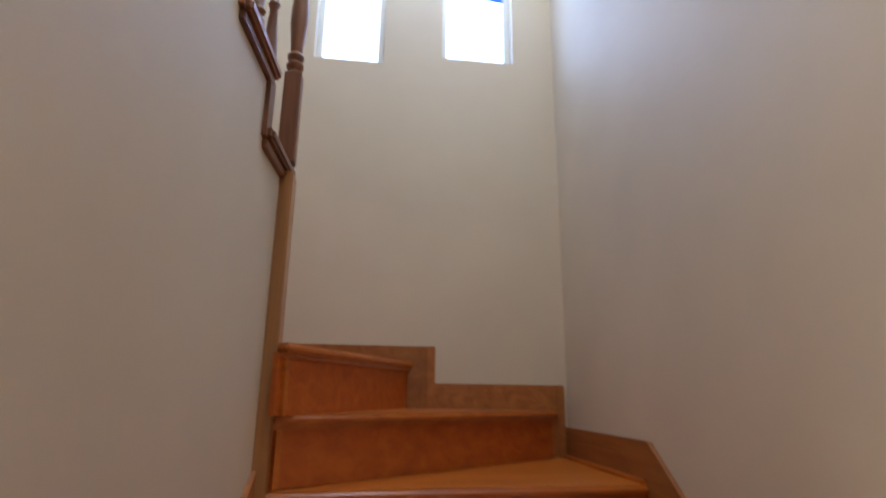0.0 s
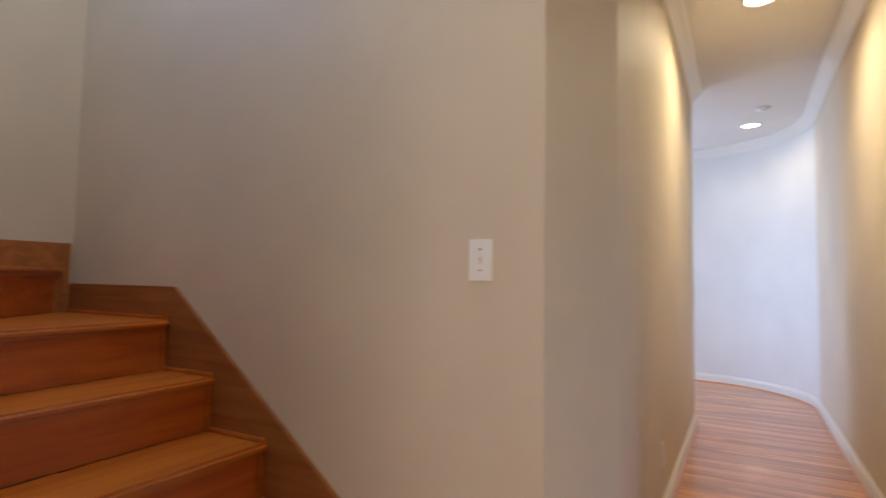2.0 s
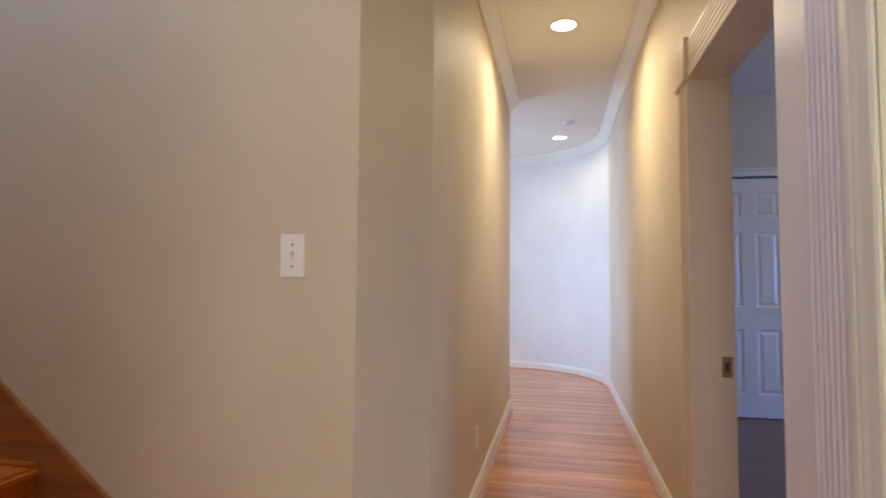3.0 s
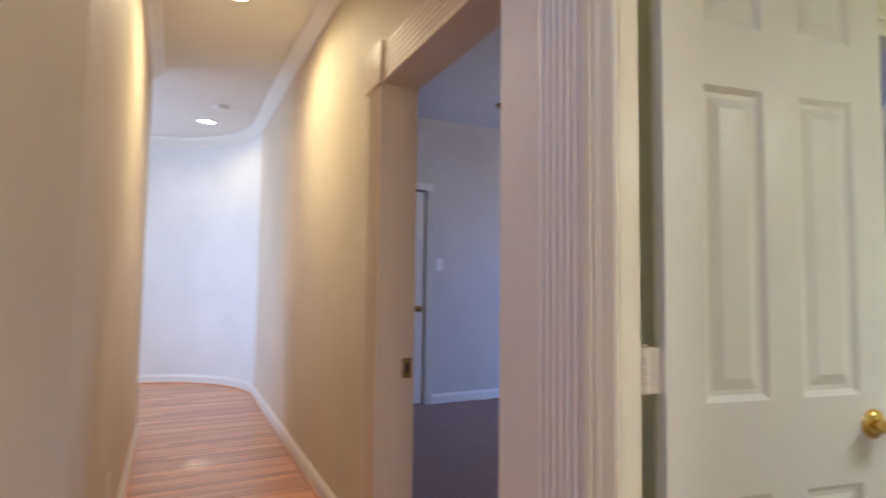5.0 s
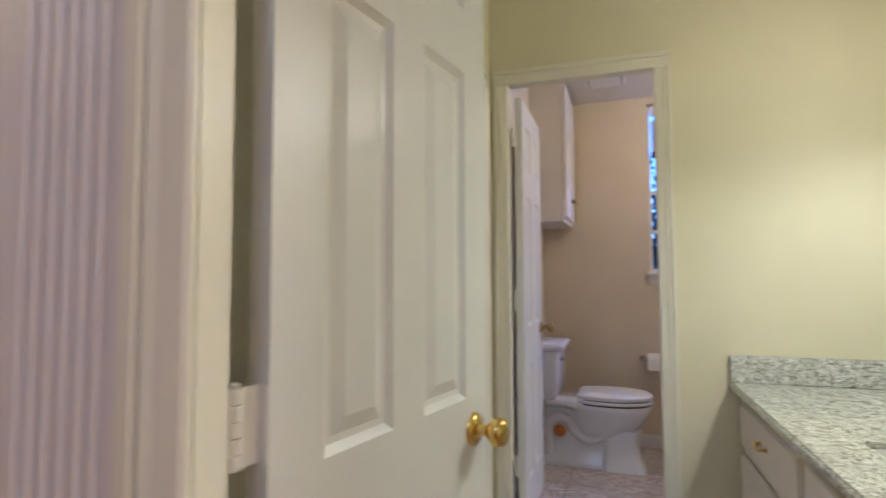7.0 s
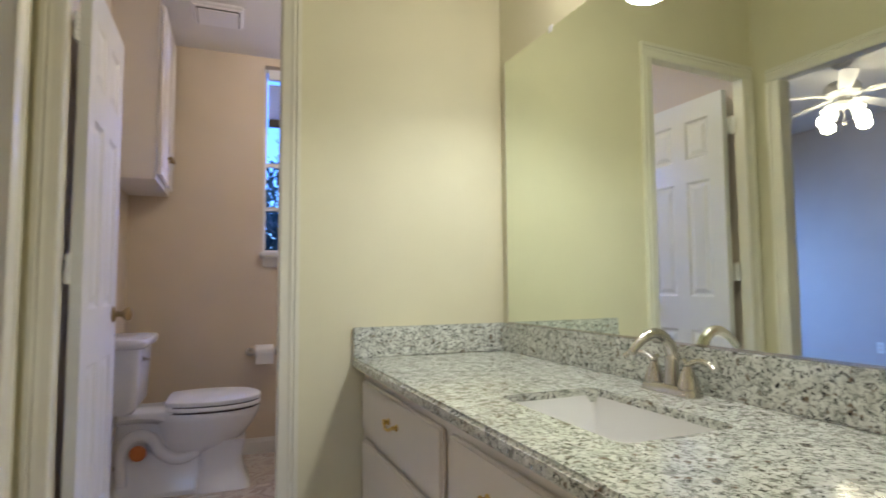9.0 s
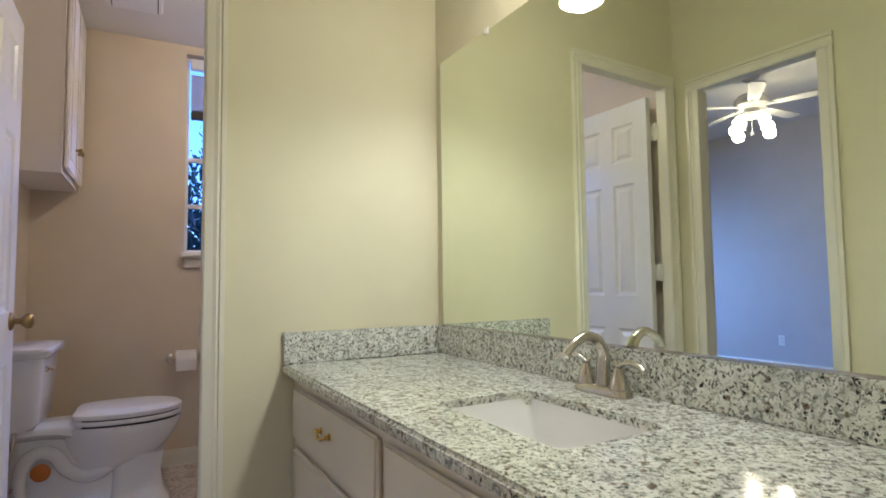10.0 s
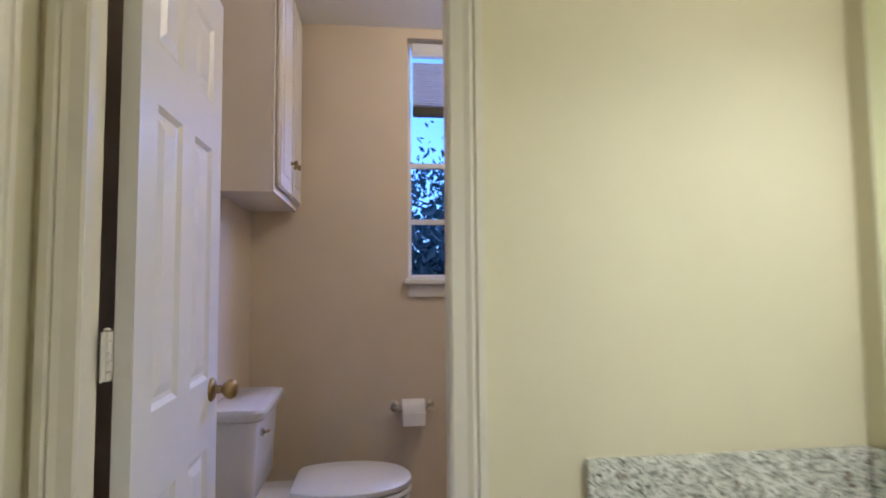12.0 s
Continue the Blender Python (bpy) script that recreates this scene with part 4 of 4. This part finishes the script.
light = thing("vanity_light", "two-shade vanity light with lit frosted glass", "wall light")
bm = bmesh.new()
box(bm, -0.335, -0.285, -1.68, -1.10, 2.06, 2.14)
finish(bm, 0.008, 3)
part("back_plate", bm, M_NICKEL, light)
for vy in VANITY_LAMPS:
    bm = bmesh.new()
    tube(bm, curve_points([(-0.29, vy, 2.10), (-0.24, vy, 2.112), (-0.17, vy, 2.09), (-0.15, vy, 2.028)], 5), 0.009, 10)
    finish(bm, 0, smooth=True)
    part("arm", bm, M_NICKEL, light)
    bm = bmesh.new()
    lathe(bm, [(0.024, 2.03), (0.034, 2.015), (0.05, 1.97), (0.062, 1.91), (0.068, 1.878), (0.064, 1.878), (0.058, 1.91), (0.046, 1.97), (0.03, 2.012)], 28, pose(-0.15, vy, 0.012))
    finish(bm, 0, smooth=True)
    sh = part("shade", bm, M_SHADE, light, "lit frosted glass shade")
    sh.visible_shadow = False

# ---- toilet closet ----
TX, TY = 1.295, -3.40      # behind the tank, the toilet's middle
toilet = thing("toilet", "white two-piece porcelain toilet with its lid down", "toilet")


def oval(cx, cy, z, rx_front, rx_back, ry, n=32, sq=2.0):
    pts = []
    for i in range(n):
        a = 2 * math.pi * i / n
        c, s = math.cos(a), math.sin(a)
        r = rx_front if c < 0 else rx_back
        e = 2.0 / sq
        pts.append((cx + r * math.copysign(abs(c) ** e, c), cy + ry * math.copysign(abs(s) ** e, s), z))
    return pts


bm = bmesh.new()
secs = [[(x, y, z) for x, y in rounded(TX - 0.165 - g, TX, TY - 0.195 - g, TY + 0.195 + g, 0.035, 5)] for g, z in ((-0.03, 0.412), (-0.006, 0.445), (0.0, 0.56), (0.008, 0.72))]
loft(bm, secs)
finish(bm, 0, smooth=True, angle=50)
part("tank", bm, M_CHINA, toilet)
bm = bmesh.new()
secs = []
for g, z in ((0.010, 0.719), (0.022, 0.730), (0.028, 0.753), (0.022, 0.765), (-0.01, 0.770)):
    ring0 = []
    for x, y in rounded(TX - 0.165 - g, TX, TY - 0.20 - g, TY + 0.20 + g, 0.04, 5):
        bow = 0.022 * (1 - ((y - TY) / 0.23) ** 2) if x < TX - 0.1 else 0
        ring0.append((x - bow, y, z))
    secs.append(ring0)
loft(bm, secs)
finish(bm, 0, smooth=True, angle=50)
part("tank_lid", bm, M_CHINA, toilet)
bm = bmesh.new()
lathe(bm, [(0, 0), (0.014, 0), (0.014, 0.008), (0.006, 0.010), (0, 0.012)], 16, pose(TX - 0.172, TY + 0.13, 0.668, 0, -90))
tube(bm, [(TX - 0.184, TY + 0.13, 0.668), (TX - 0.188, TY + 0.10, 0.663), (TX - 0.188, TY + 0.065, 0.655)], 0.006, 10)
part("flush_lever", bm, M_NICKEL, toilet, "nickel flush lever")
bm = bmesh.new()
bc = 0.83
secs = [oval(bc + 0.02, TY, 0.19, 0.115, 0.20, 0.10), oval(bc, TY, 0.235, 0.16, 0.22, 0.125), oval(bc, TY, 0.30, 0.215, 0.24, 0.158),
        oval(bc, TY, 0.355, 0.245, 0.26, 0.178), oval(bc, TY, 0.385, 0.252, 0.27, 0.182), oval(bc, TY, 0.392, 0.245, 0.27, 0.178)]
loft(bm, secs)
finish(bm, 0, smooth=True, angle=60)
part("bowl", bm, M_CHINA, toilet)
bm = bmesh.new()
# deck between bowl and tank: wide at the tank, waisted, thin at its edge
secs = []
for x, half, lo in ((0.93, 0.130, 0.30), (1.01, 0.128, 0.345), (1.07, 0.120, 0.360), (1.14, 0.118, 0.366), (TX - 0.02, 0.125, 0.366)):
    secs.append([(x, TY - half * 0.6, lo - 0.02), (x, TY - half, lo + 0.016), (x, TY - half, 0.40), (x, TY - half + 0.014, 0.412),
                 (x, TY + half - 0.014, 0.412), (x, TY + half, 0.40), (x, TY + half, lo + 0.016), (x, TY + half * 0.6, lo - 0.02)])
loft(bm, secs)
finish(bm, 0, smooth=True, angle=50)
part("deck", bm, M_CHINA, toilet)
bm = bmesh.new()
secs = [[(x, y, z) for x, y in rounded(0.66 - g, 0.872 + g * 0.3, TY - 0.102 - g, TY + 0.102 + g, 0.045, 5)] for g, z in ((0.035, 0.0), (0.03, 0.02), (0.005, 0.07), (-0.005, 0.15), (0.01, 0.24))]
loft(bm, secs)
finish(bm, 0, smooth=True, angle=50)
part("pedestal", bm, M_CHINA, toilet)
bm = bmesh.new()
secs = [[(x, y, z) for x, y in rounded(0.84, TX - 0.03, TY - 0.090 - g, TY + 0.090 + g, 0.05, 5)] for g, z in ((0.024, 0.0), (0.022, 0.028), (0.0, 0.05), (-0.012, 0.18), (-0.02, 0.27), (-0.01, 0.36))]
loft(bm, secs)
finish(bm, 0, smooth=True, angle=50)
part("rear_foot", bm, M_CHINA, toilet)
for s in (-1, 1):
    bm = bmesh.new()
    path = curve_points([(0.85, TY + 0.068 * s, 0.225), (0.91, TY + 0.080 * s, 0.18), (0.98, TY + 0.082 * s, 0.172), (1.045, TY + 0.082 * s, 0.215), (1.085, TY + 0.080 * s, 0.275), (1.14, TY + 0.078 * s, 0.295), (1.195, TY + 0.076 * s, 0.26), (1.215, TY + 0.074 * s, 0.17), (1.205, TY + 0.074 * s, 0.06)], 6)
    tube(bm, path, 0.030, 14)
    finish(bm, 0, smooth=True)
    part("trapway", bm, M_CHINA, toilet, "curved porcelain trapway")
    bm = bmesh.new()
    lathe(bm, [(0, 0.010), (0.028, 0.009), (0.037, 0.004), (0.038, 0)], 24, pose(1.135, TY + 0.100 * s, 0.215, -90 * s))
    finish(bm, 0, smooth=True)
    part("cap", bm, M_RUBBER, toilet, "round orange-brown cap")
bm = bmesh.new()
loft(bm, [[(min(x, bc + 0.185 + g), y, h) for x, y, h in oval(bc - 0.005, TY, z, 0.245 + g, 0.26 + g, 0.18 + g, 40, 2.15)] for g, z in ((0, 0.402), (0.004, 0.406), (0.004, 0.417), (0, 0.422))])
finish(bm, 0, smooth=True, angle=50)
part("seat", bm, M_PLATE, toilet)
bm = bmesh.new()
loft(bm, [[(min(x, bc + 0.190 + g), y, h) for x, y, h in oval(bc - 0.005, TY, z, 0.245 + g, 0.26 + g, 0.18 + g, 40, 2.15)] for g, z in ((0, 0.428), (0.004, 0.432), (0.003, 0.449), (-0.012, 0.459), (-0.09, 0.464))])
finish(bm, 0, smooth=True, angle=50)
part("seat_lid", bm, M_PLATE, toilet)
# dark slabs paint the shade in the gaps under lid and seat
bm = bmesh.new()
loft(bm, [[(min(x, bc + 0.158), y, h) for x, y, h in oval(bc - 0.004, TY, z, 0.241, 0.255, 0.177, 40, 2.15)] for z in (0.4215, 0.4285)])
part("seat_gap_shade", bm, M_DARK, toilet)
bm = bmesh.new()
loft(bm, [[(min(x, bc + 0.158), y, h) for x, y, h in oval(bc - 0.004, TY, z, 0.238, 0.255, 0.175, 40, 2.15)] for z in (0.391, 0.4025)])
part("seat_gap_shade", bm, M_DARK, toilet)

valve = thing("supply_valve", "chrome water valve with a braided hose under the tank", "valve", (EX - 0.001, TY + 0.17, 0.17))
bm = bmesh.new()
lathe(bm, [(0, 0), (0.026, 0), (0.024, 0.004), (0.009, 0.007), (0.009, 0.05), (0, 0.05)], 18, pose(0, 0, 0, 0, -90))
lathe(bm, [(0, -0.012), (0.011, -0.012), (0.011, 0.03), (0, 0.03)], 14, pose(-0.05, 0, 0))
finish(bm, 0, smooth=True)
part("body", bm, M_NICKEL, valve)
bm = bmesh.new()
loft(bm, [oval(-0.075, 0, 0, 0.006, 0.006, 0.018, 16), oval(-0.075, 0, 0.012, 0.006, 0.006, 0.018, 16)])
part("tap", bm, M_NICKEL, valve, "oval chrome tap")
bm = bmesh.new()
tube(bm, curve_points([(-0.05, 0, 0.028), (-0.06, 0.004, 0.10), (-0.075, -0.01, 0.18), (-0.075, -0.03, 0.25)], 6), 0.006, 10)
finish(bm, 0, smooth=True)
part("hose", bm, M_NICKEL, valve, "braided steel hose")

cab = thing("wall_cabinet", "white wall cabinet above the toilet", "cabinet")
bm = bmesh.new()
box(bm, 1.095, EX - 0.001, -3.838, -3.26, 1.54, 2.469)
finish(bm, 0.002)
part("body", bm, M_CAB, cab)
bm = bmesh.new()
box(bm, 1.088, 1.102, -3.838, -3.262, 1.54, 2.469)
part("face_frame", bm, M_CAB, cab)
for y0, y1, ky in ((-3.545, -3.285, -3.515), (-3.825, -3.565, -3.60)):
    bm = bmesh.new()
    box(bm, 1.066, 1.085, y0, y1, 1.565, 2.44)
    finish(bm, 0.006, 3)
    d = part("cabinet_door", bm, M_CAB, cab)
    bm = bmesh.new()
    box(bm, 1.062, 1.068, y0 + 0.05, y1 - 0.05, 1.62, 2.385)
    finish(bm, 0.004)
    part("raised_panel", bm, M_CAB, d)
    bm = bmesh.new()
    lathe(bm, [(0, 0), (0.008, 0), (0.006, 0.012), (0.013, 0.020), (0.012, 0.028), (0, 0.031)], 16, pose(1.066, ky, 1.70, 0, -90))
    finish(bm, 0, smooth=True)
    part("knob", bm, M_OLD_BRASS, d, "small brass knob")

holder = thing("toilet_paper_holder", "nickel paper holder with a white roll", "paper holder")
for s in (0.622, 0.462):
    bm = bmesh.new()
    lathe(bm, [(0, 0), (0.026, 0), (0.026, 0.005), (0.014, 0.012), (0.011, 0.05), (0.013, 0.07), (0, 0.072)], 20, pose(s, -3.86, 0.611, -90))
    finish(bm, 0, smooth=True)
    part("bracket", bm, M_NICKEL, holder)
bm = bmesh.new()
tube(bm, [(0.467, -3.798, 0.611), (0.617, -3.798, 0.611)], 0.007, 12)
part("rod", bm, M_NICKEL, holder)
roll = thing("toilet_roll", "white toilet paper roll on the holder", "toilet roll")
bm = bmesh.new()
lathe(bm, [(0.02, 0), (0.052, 0.001), (0.054, 0.004), (0.054, 0.102), (0.052, 0.105), (0.02, 0.106), (0.02, 0)], 32, pose(0.489, -3.798, 0.604, 0, 90))
finish(bm, 0, smooth=True)
part("paper", bm, M_PAPER, roll)
bm = bmesh.new()
prism(bm, [(-3.7435, 0.606), (-3.7405, 0.606), (-3.7395, 0.548), (-3.7425, 0.548)], 0.491, 0.593, 0)
part("loose_sheet", bm, M_PAPER, roll)

vent = thing("ceiling_vent", "white exhaust fan grille on the closet ceiling", "exhaust fan", (0.82, -3.34, 2.47))
bm = bmesh.new()
box(bm, -0.13, 0.13, -0.12, 0.12, -0.03, 0)
finish(bm, 0.012, 3)
part("housing", bm, M_PLATE, vent)
# dark sheet that paints the shade in the slot round the cover
bm = bmesh.new()
box(bm, -0.105, 0.105, -0.095, 0.095, -0.032, -0.029)
part("slot", bm, M_DARK, vent)
bm = bmesh.new()
box(bm, -0.10, 0.10, -0.09, 0.09, -0.04, -0.030)
finish(bm, 0.004)
part("cover", bm, M_PLATE, vent)

dome = thing("ceiling_lamp", "round frosted ceiling lamp in the closet, lit", "ceiling light", (0.05, -3.0, 2.47))
bm = bmesh.new()
lathe(bm, [(0, 0), (0.13, 0), (0.135, -0.012), (0.12, -0.02)], 28)
part("base", bm, M_NICKEL, dome)
bm = bmesh.new()
lathe(bm, [(0.12, -0.018), (0.11, -0.05), (0.07, -0.08), (0, -0.09)], 28)
finish(bm, 0, smooth=True)
d = part("shade", bm, M_SHADE, dome, "lit frosted glass")
d.visible_shadow = False

# ---- bedroom ----
fan = thing("ceiling_fan", "white ceiling fan with lit tulip glass lights", "ceiling fan", (*FAN, 0))
bm = bmesh.new()
lathe(bm, [(0, CE), (0.07, CE), (0.068, CE - 0.02), (0.04, CE - 0.05), (0.014, CE - 0.055), (0.013, 2.63), (0.03, 2.625), (0.10, 2.61), (0.13, 2.57), (0.13, 2.525), (0.10, 2.50), (0.06, 2.49), (0.06, 2.465), (0.08, 2.45), (0.075, 2.42), (0.03, 2.40), (0, 2.40)], 32)
finish(bm, 0, smooth=True)
part("motor", bm, M_FAN, fan)
for i in range(5):
    a = 4 + 72 * i
    bm = bmesh.new()
    box(bm, 0.10, 0.20, -0.018, 0.018, -0.004, 0.004, pose(0, 0, 2.51, 0, 0, a))
    part("blade_iron", bm, M_FAN, fan)
    bm = bmesh.new()
    pts = [(0.17, -0.040), (0.35, -0.052), (0.62, -0.058), (0.655, -0.04), (0.66, 0.04), (0.62, 0.058), (0.35, 0.052), (0.17, 0.040)]
    vs = prism(bm, pts, -0.004, 0.004)
    bmesh.ops.transform(bm, matrix=pose(0, 0, 2.515, 0, 0, a) @ pose(0, 0, 0, 7), verts=vs)
    part("blade", bm, M_FAN, fan)
for turn in FAN_TURNS:
    a = radians(turn)
    m = pose(0.088 * math.cos(a), 0.088 * math.sin(a), 2.435, 0, 0, math.degrees(a)) @ pose(0, 0, 0, 0, 145) @ Matrix.Scale(0.86, 4)
    bm = bmesh.new()
    lathe(bm, [(0.012, 0), (0.026, 0.015), (0.044, 0.045), (0.051, 0.07), (0.048, 0.095), (0.058, 0.112), (0.054, 0.112), (0.043, 0.092), (0.044, 0.07), (0.034, 0.045), (0.017, 0.015)], 22, m)
    finish(bm, 0, smooth=True)
    sh = part("glass_shade", bm, M_TULIP, fan, "lit tulip-shaped glass shade")
    sh.visible_shadow = False
bm = bmesh.new()
tube(bm, [(0.0, 0.0, 2.40), (0.0, 0.0, 2.29)], 0.003, 8)
lathe(bm, [(0, 2.26), (0.012, 2.265), (0.012, 2.28), (0.004, 2.295), (0, 2.295)], 12)
part("pull_chain", bm, M_FAN, fan)
cable = thing("wall_cable", "loose pale cable coming out of the bedroom wall", "cable")
bm = bmesh.new()
tube(bm, curve_points([(5.118, -2.48, 0.36), (5.09, -2.50, 0.38), (5.075, -2.56, 0.36), (5.07, -2.60, 0.27), (5.08, -2.58, 0.16), (5.085, -2.50, 0.07), (5.08, -2.36, 0.012), (5.07, -2.2, 0.008)], 6), 0.006, 8)
part("cord", bm, M_PLATE, cable)
det = thing("ceiling_detector", "small dark round fitting on the bedroom ceiling", "detector", (4.42, -2.03, CE))
bm = bmesh.new()
lathe(bm, [(0, -0.035), (0.05, -0.03), (0.06, -0.01), (0.06, 0)], 20)
finish(bm, 0, smooth=True)
part("body", bm, M_OLD_BRASS, det)
outlet = thing("wall_outlet", "white outlet plate low on the bedroom wall", "outlet", pose(5.12, -3.6, 0.33, 0, 0, -90))
bm = bmesh.new()
box(bm, -0.035, 0.035, -0.006, 0, -0.057, 0.057)
finish(bm, 0.003)
part("plate", bm, M_PLATE, outlet)
for z in (-0.02, 0.02):
    bm = bmesh.new()
    box(bm, -0.014, 0.014, -0.008, -0.005, z - 0.012, z + 0.012)
    part("socket", bm, M_CAB, outlet)

# ---- outside ----
M_GROUND = paint("lawn", (0.05, 0.075, 0.03), 0.95, 0.3, 0.5, 20)
bm = bmesh.new()
box(bm, -400, 400, -400, 400, -1.0, -0.6)
structure("ground", bm, M_GROUND, "dark lawn around the house", "ground")


def leaf_material():
    m, n, l, b = nodes_of("tree_leaf")
    g = n.new("ShaderNodeNewGeometry")
    col = ramp(n, l, g.outputs["Random Per Island"], ((0.0, (0.03, 0.08, 0.09)), (1.0, (0.06, 0.13, 0.14))))
    l.new(col, b.inputs["Base Color"])
    b.inputs["Roughness"].default_value = 0.5
    thin, mix = n.new("ShaderNodeBsdfTranslucent"), n.new("ShaderNodeMixShader")
    l.new(col, thin.inputs["Color"])
    mix.inputs["Fac"].default_value = 0.45
    l.new(b.outputs["BSDF"], mix.inputs[1])
    l.new(thin.outputs["BSDF"], mix.inputs[2])
    l.new(mix.outputs["Shader"], n["Material Output"].inputs["Surface"])
    return m


M_LEAF = leaf_material()
M_BARK = wood("tree_bark", (0.04, 0.03, 0.02), (0.07, 0.05, 0.04), (0.1, 0.08, 0.06), 2, 0.9, 1, 0.0)


def tree(label, at, height, spread, low, seed, count=2600, leaf=0.04):
    rnd = random.Random(seed)
    root = thing("tree", label, "tree", at)
    bm = bmesh.new()
    tube(bm, curve_points([(0, 0, -0.7), (0.05, 0.04, height * 0.3), (-0.06, 0.05, height * 0.6), (0.0, -0.04, height * 0.92)], 5), [0.14 - 0.007 * i for i in range(16)], 10)
    tips = []
    for i in range(16):
        a, z = rnd.uniform(0, 6.28), rnd.uniform(low, height * 0.85)
        r = spread * rnd.uniform(0.5, 1.0)
        tip = Vector((r * math.cos(a), r * math.sin(a), z + rnd.uniform(0.1, 0.7)))
        tube(bm, curve_points([(0, 0, z - 0.4), tip * 0.5 + Vector((0, 0, z * 0.45)), tip], 3), [0.05 - 0.006 * j for j in range(7)], 6)
        tips += [tip, Vector((tip.x * 0.55, tip.y * 0.55, tip.z - 0.1))]
    part("trunk", bm, M_BARK, root)
    vs, fs = [], []
    for i in range(count):
        c = rnd.choice(tips)
        p = c + Vector((rnd.gauss(0, 0.34), rnd.gauss(0, 0.34), rnd.gauss(0, 0.3)))
        e = Euler((rnd.uniform(0, 6.3), rnd.uniform(0, 6.3), rnd.uniform(0, 6.3))).to_matrix()
        s = leaf * rnd.uniform(0.65, 1.4)
        b = len(vs)
        for q in ((-s, 0, 0), (0, -s * 0.45, s * 0.1), (s, 0, 0), (0, s * 0.45, s * 0.1)):
            vs.append(tuple(p + e @ Vector(q)))
        fs.append((b, b + 1, b + 2, b + 3))
    me = bpy.data.meshes.new("crown")
    me.from_pydata(vs, [], fs)
    me.materials.append(M_LEAF)
    ob = new("crown", me)
    ob.parent = root
    tagged(ob, kind="stuff")
    return root


tree("dark leafy tree outside the closet window", (0.1, -6.6, 0), 2.1, 1.3, 0.3, 3, 4800)
tree("dark leafy tree behind the first", (-1.6, -9.0, 0), 3.4, 1.8, 0.4, 7, 6500)
tree("low dark bush under the closet window", (0.2, -5.6, -0.5), 2.0, 1.2, 0.2, 11, 12000, 0.055)
tree("low dark bush beside the first", (-1.3, -6.2, -0.5), 2.1, 1.3, 0.2, 13, 11000, 0.055)

# ---- floors of pieces, last ----
floor = thing("floor_hall", "reddish oak strip floor in the hall", "wooden floor", kind="structure")
bm = bmesh.new()
box(bm, -1.7, 7.4, SW, 3.4, -0.1, -0.014)
part("subfloor", bm, M_DARK, floor)
rnd = random.Random(5)
W = 0.0605


def board_mesh(length):
    bm = bmesh.new()
    g = 0.0009
    lo = [(g, g), (W - g, g), (W - g, length - g), (g, length - g)]
    c = 0.0015
    hi = [(g + c, g + c), (W - g - c, g + c), (W - g - c, length - g - c), (g + c, length - g - c)]
    loft(bm, [[(x, y, -0.014) for x, y in lo], [(x, y, -0.0014) for x, y in lo], [(x, y, 0) for x, y in hi]])
    bmesh.ops.recalc_face_normals(bm, faces=bm.faces)
    return mesh_of("plank", bm, M_PLANK)


LENGTHS = [0.20 + 0.05 * i for i in range(26)]
BOARDS = [board_mesh(s) for s in LENGTHS]


def lay(x, y0, y1):
    y = y0
    while y < y1 - 0.02:
        i = rnd.randrange(6, 26)
        rest = y1 - y
        if rest < LENGTHS[i] + 0.2:
            i = max(0, min(25, round((rest - 0.20) / 0.05)))
        ob = new("plank", BOARDS[i])
        ob.location = (x, y, 0)
        ob.parent = floor
        y += LENGTHS[i]


n = int((7.27 - 2.4) / W)
for i in range(n):
    x = 2.4 + i * W
    top = HN if x < 4.9 else 2.0
    low = SW + 0.001
    if x > 6.1:
        low = ARC[1] - math.sqrt(max(0.0, (RAD + 0.05) ** 2 - (x + W - ARC[0]) ** 2)) if x + W < ARC[0] + RAD + 0.05 else ARC[1]
    lay(x, low, top)
bm = bmesh.new()
x = -1.6
while x < 2.4 - W:
    y = SW
    while y < 1.3:
        s = rnd.uniform(0.4, 1.1)
        box(bm, x + 0.001, x + W - 0.001, y + 0.001, min(1.33, y + s) - 0.001, -0.014, 0)
        y += s
    x += W
box(bm, 4.95, 7.27, 2.2, 3.4, -0.014, -0.002)
ob = part("plank_field", bm, M_PLANK, floor)
ob["kind"] = "stuff"

tiles = thing("floor_bath", "veined stone tile floor of the bath and closet", "tiled floor", kind="structure")
bm = bmesh.new()
box(bm, -0.45, EX + 0.06, -3.96, -0.2, -0.1, -0.010)
part("grout_bed", bm, paint("tile_grout", (0.42, 0.37, 0.33), 0.9, 0.05, 0.4, 80), tiles)
bm = bmesh.new()
S = 0.305
loft(bm, [[(x, y, z) for x, y in ((g, g), (S - g, g), (S - g, S - g), (g, S - g))] for g, z in ((0.002, -0.010), (0.002, -0.002), (0.0035, 0.0))])
bmesh.ops.recalc_face_normals(bm, faces=bm.faces)
TILE = mesh_of("tile", bm, M_TILE)
for i in range(6):
    for j in range(12):
        ob = new("tile", TILE)
        ob.location = (-0.45 + i * S - 0.02, -3.90 + j * S, 0)
        ob.parent = tiles
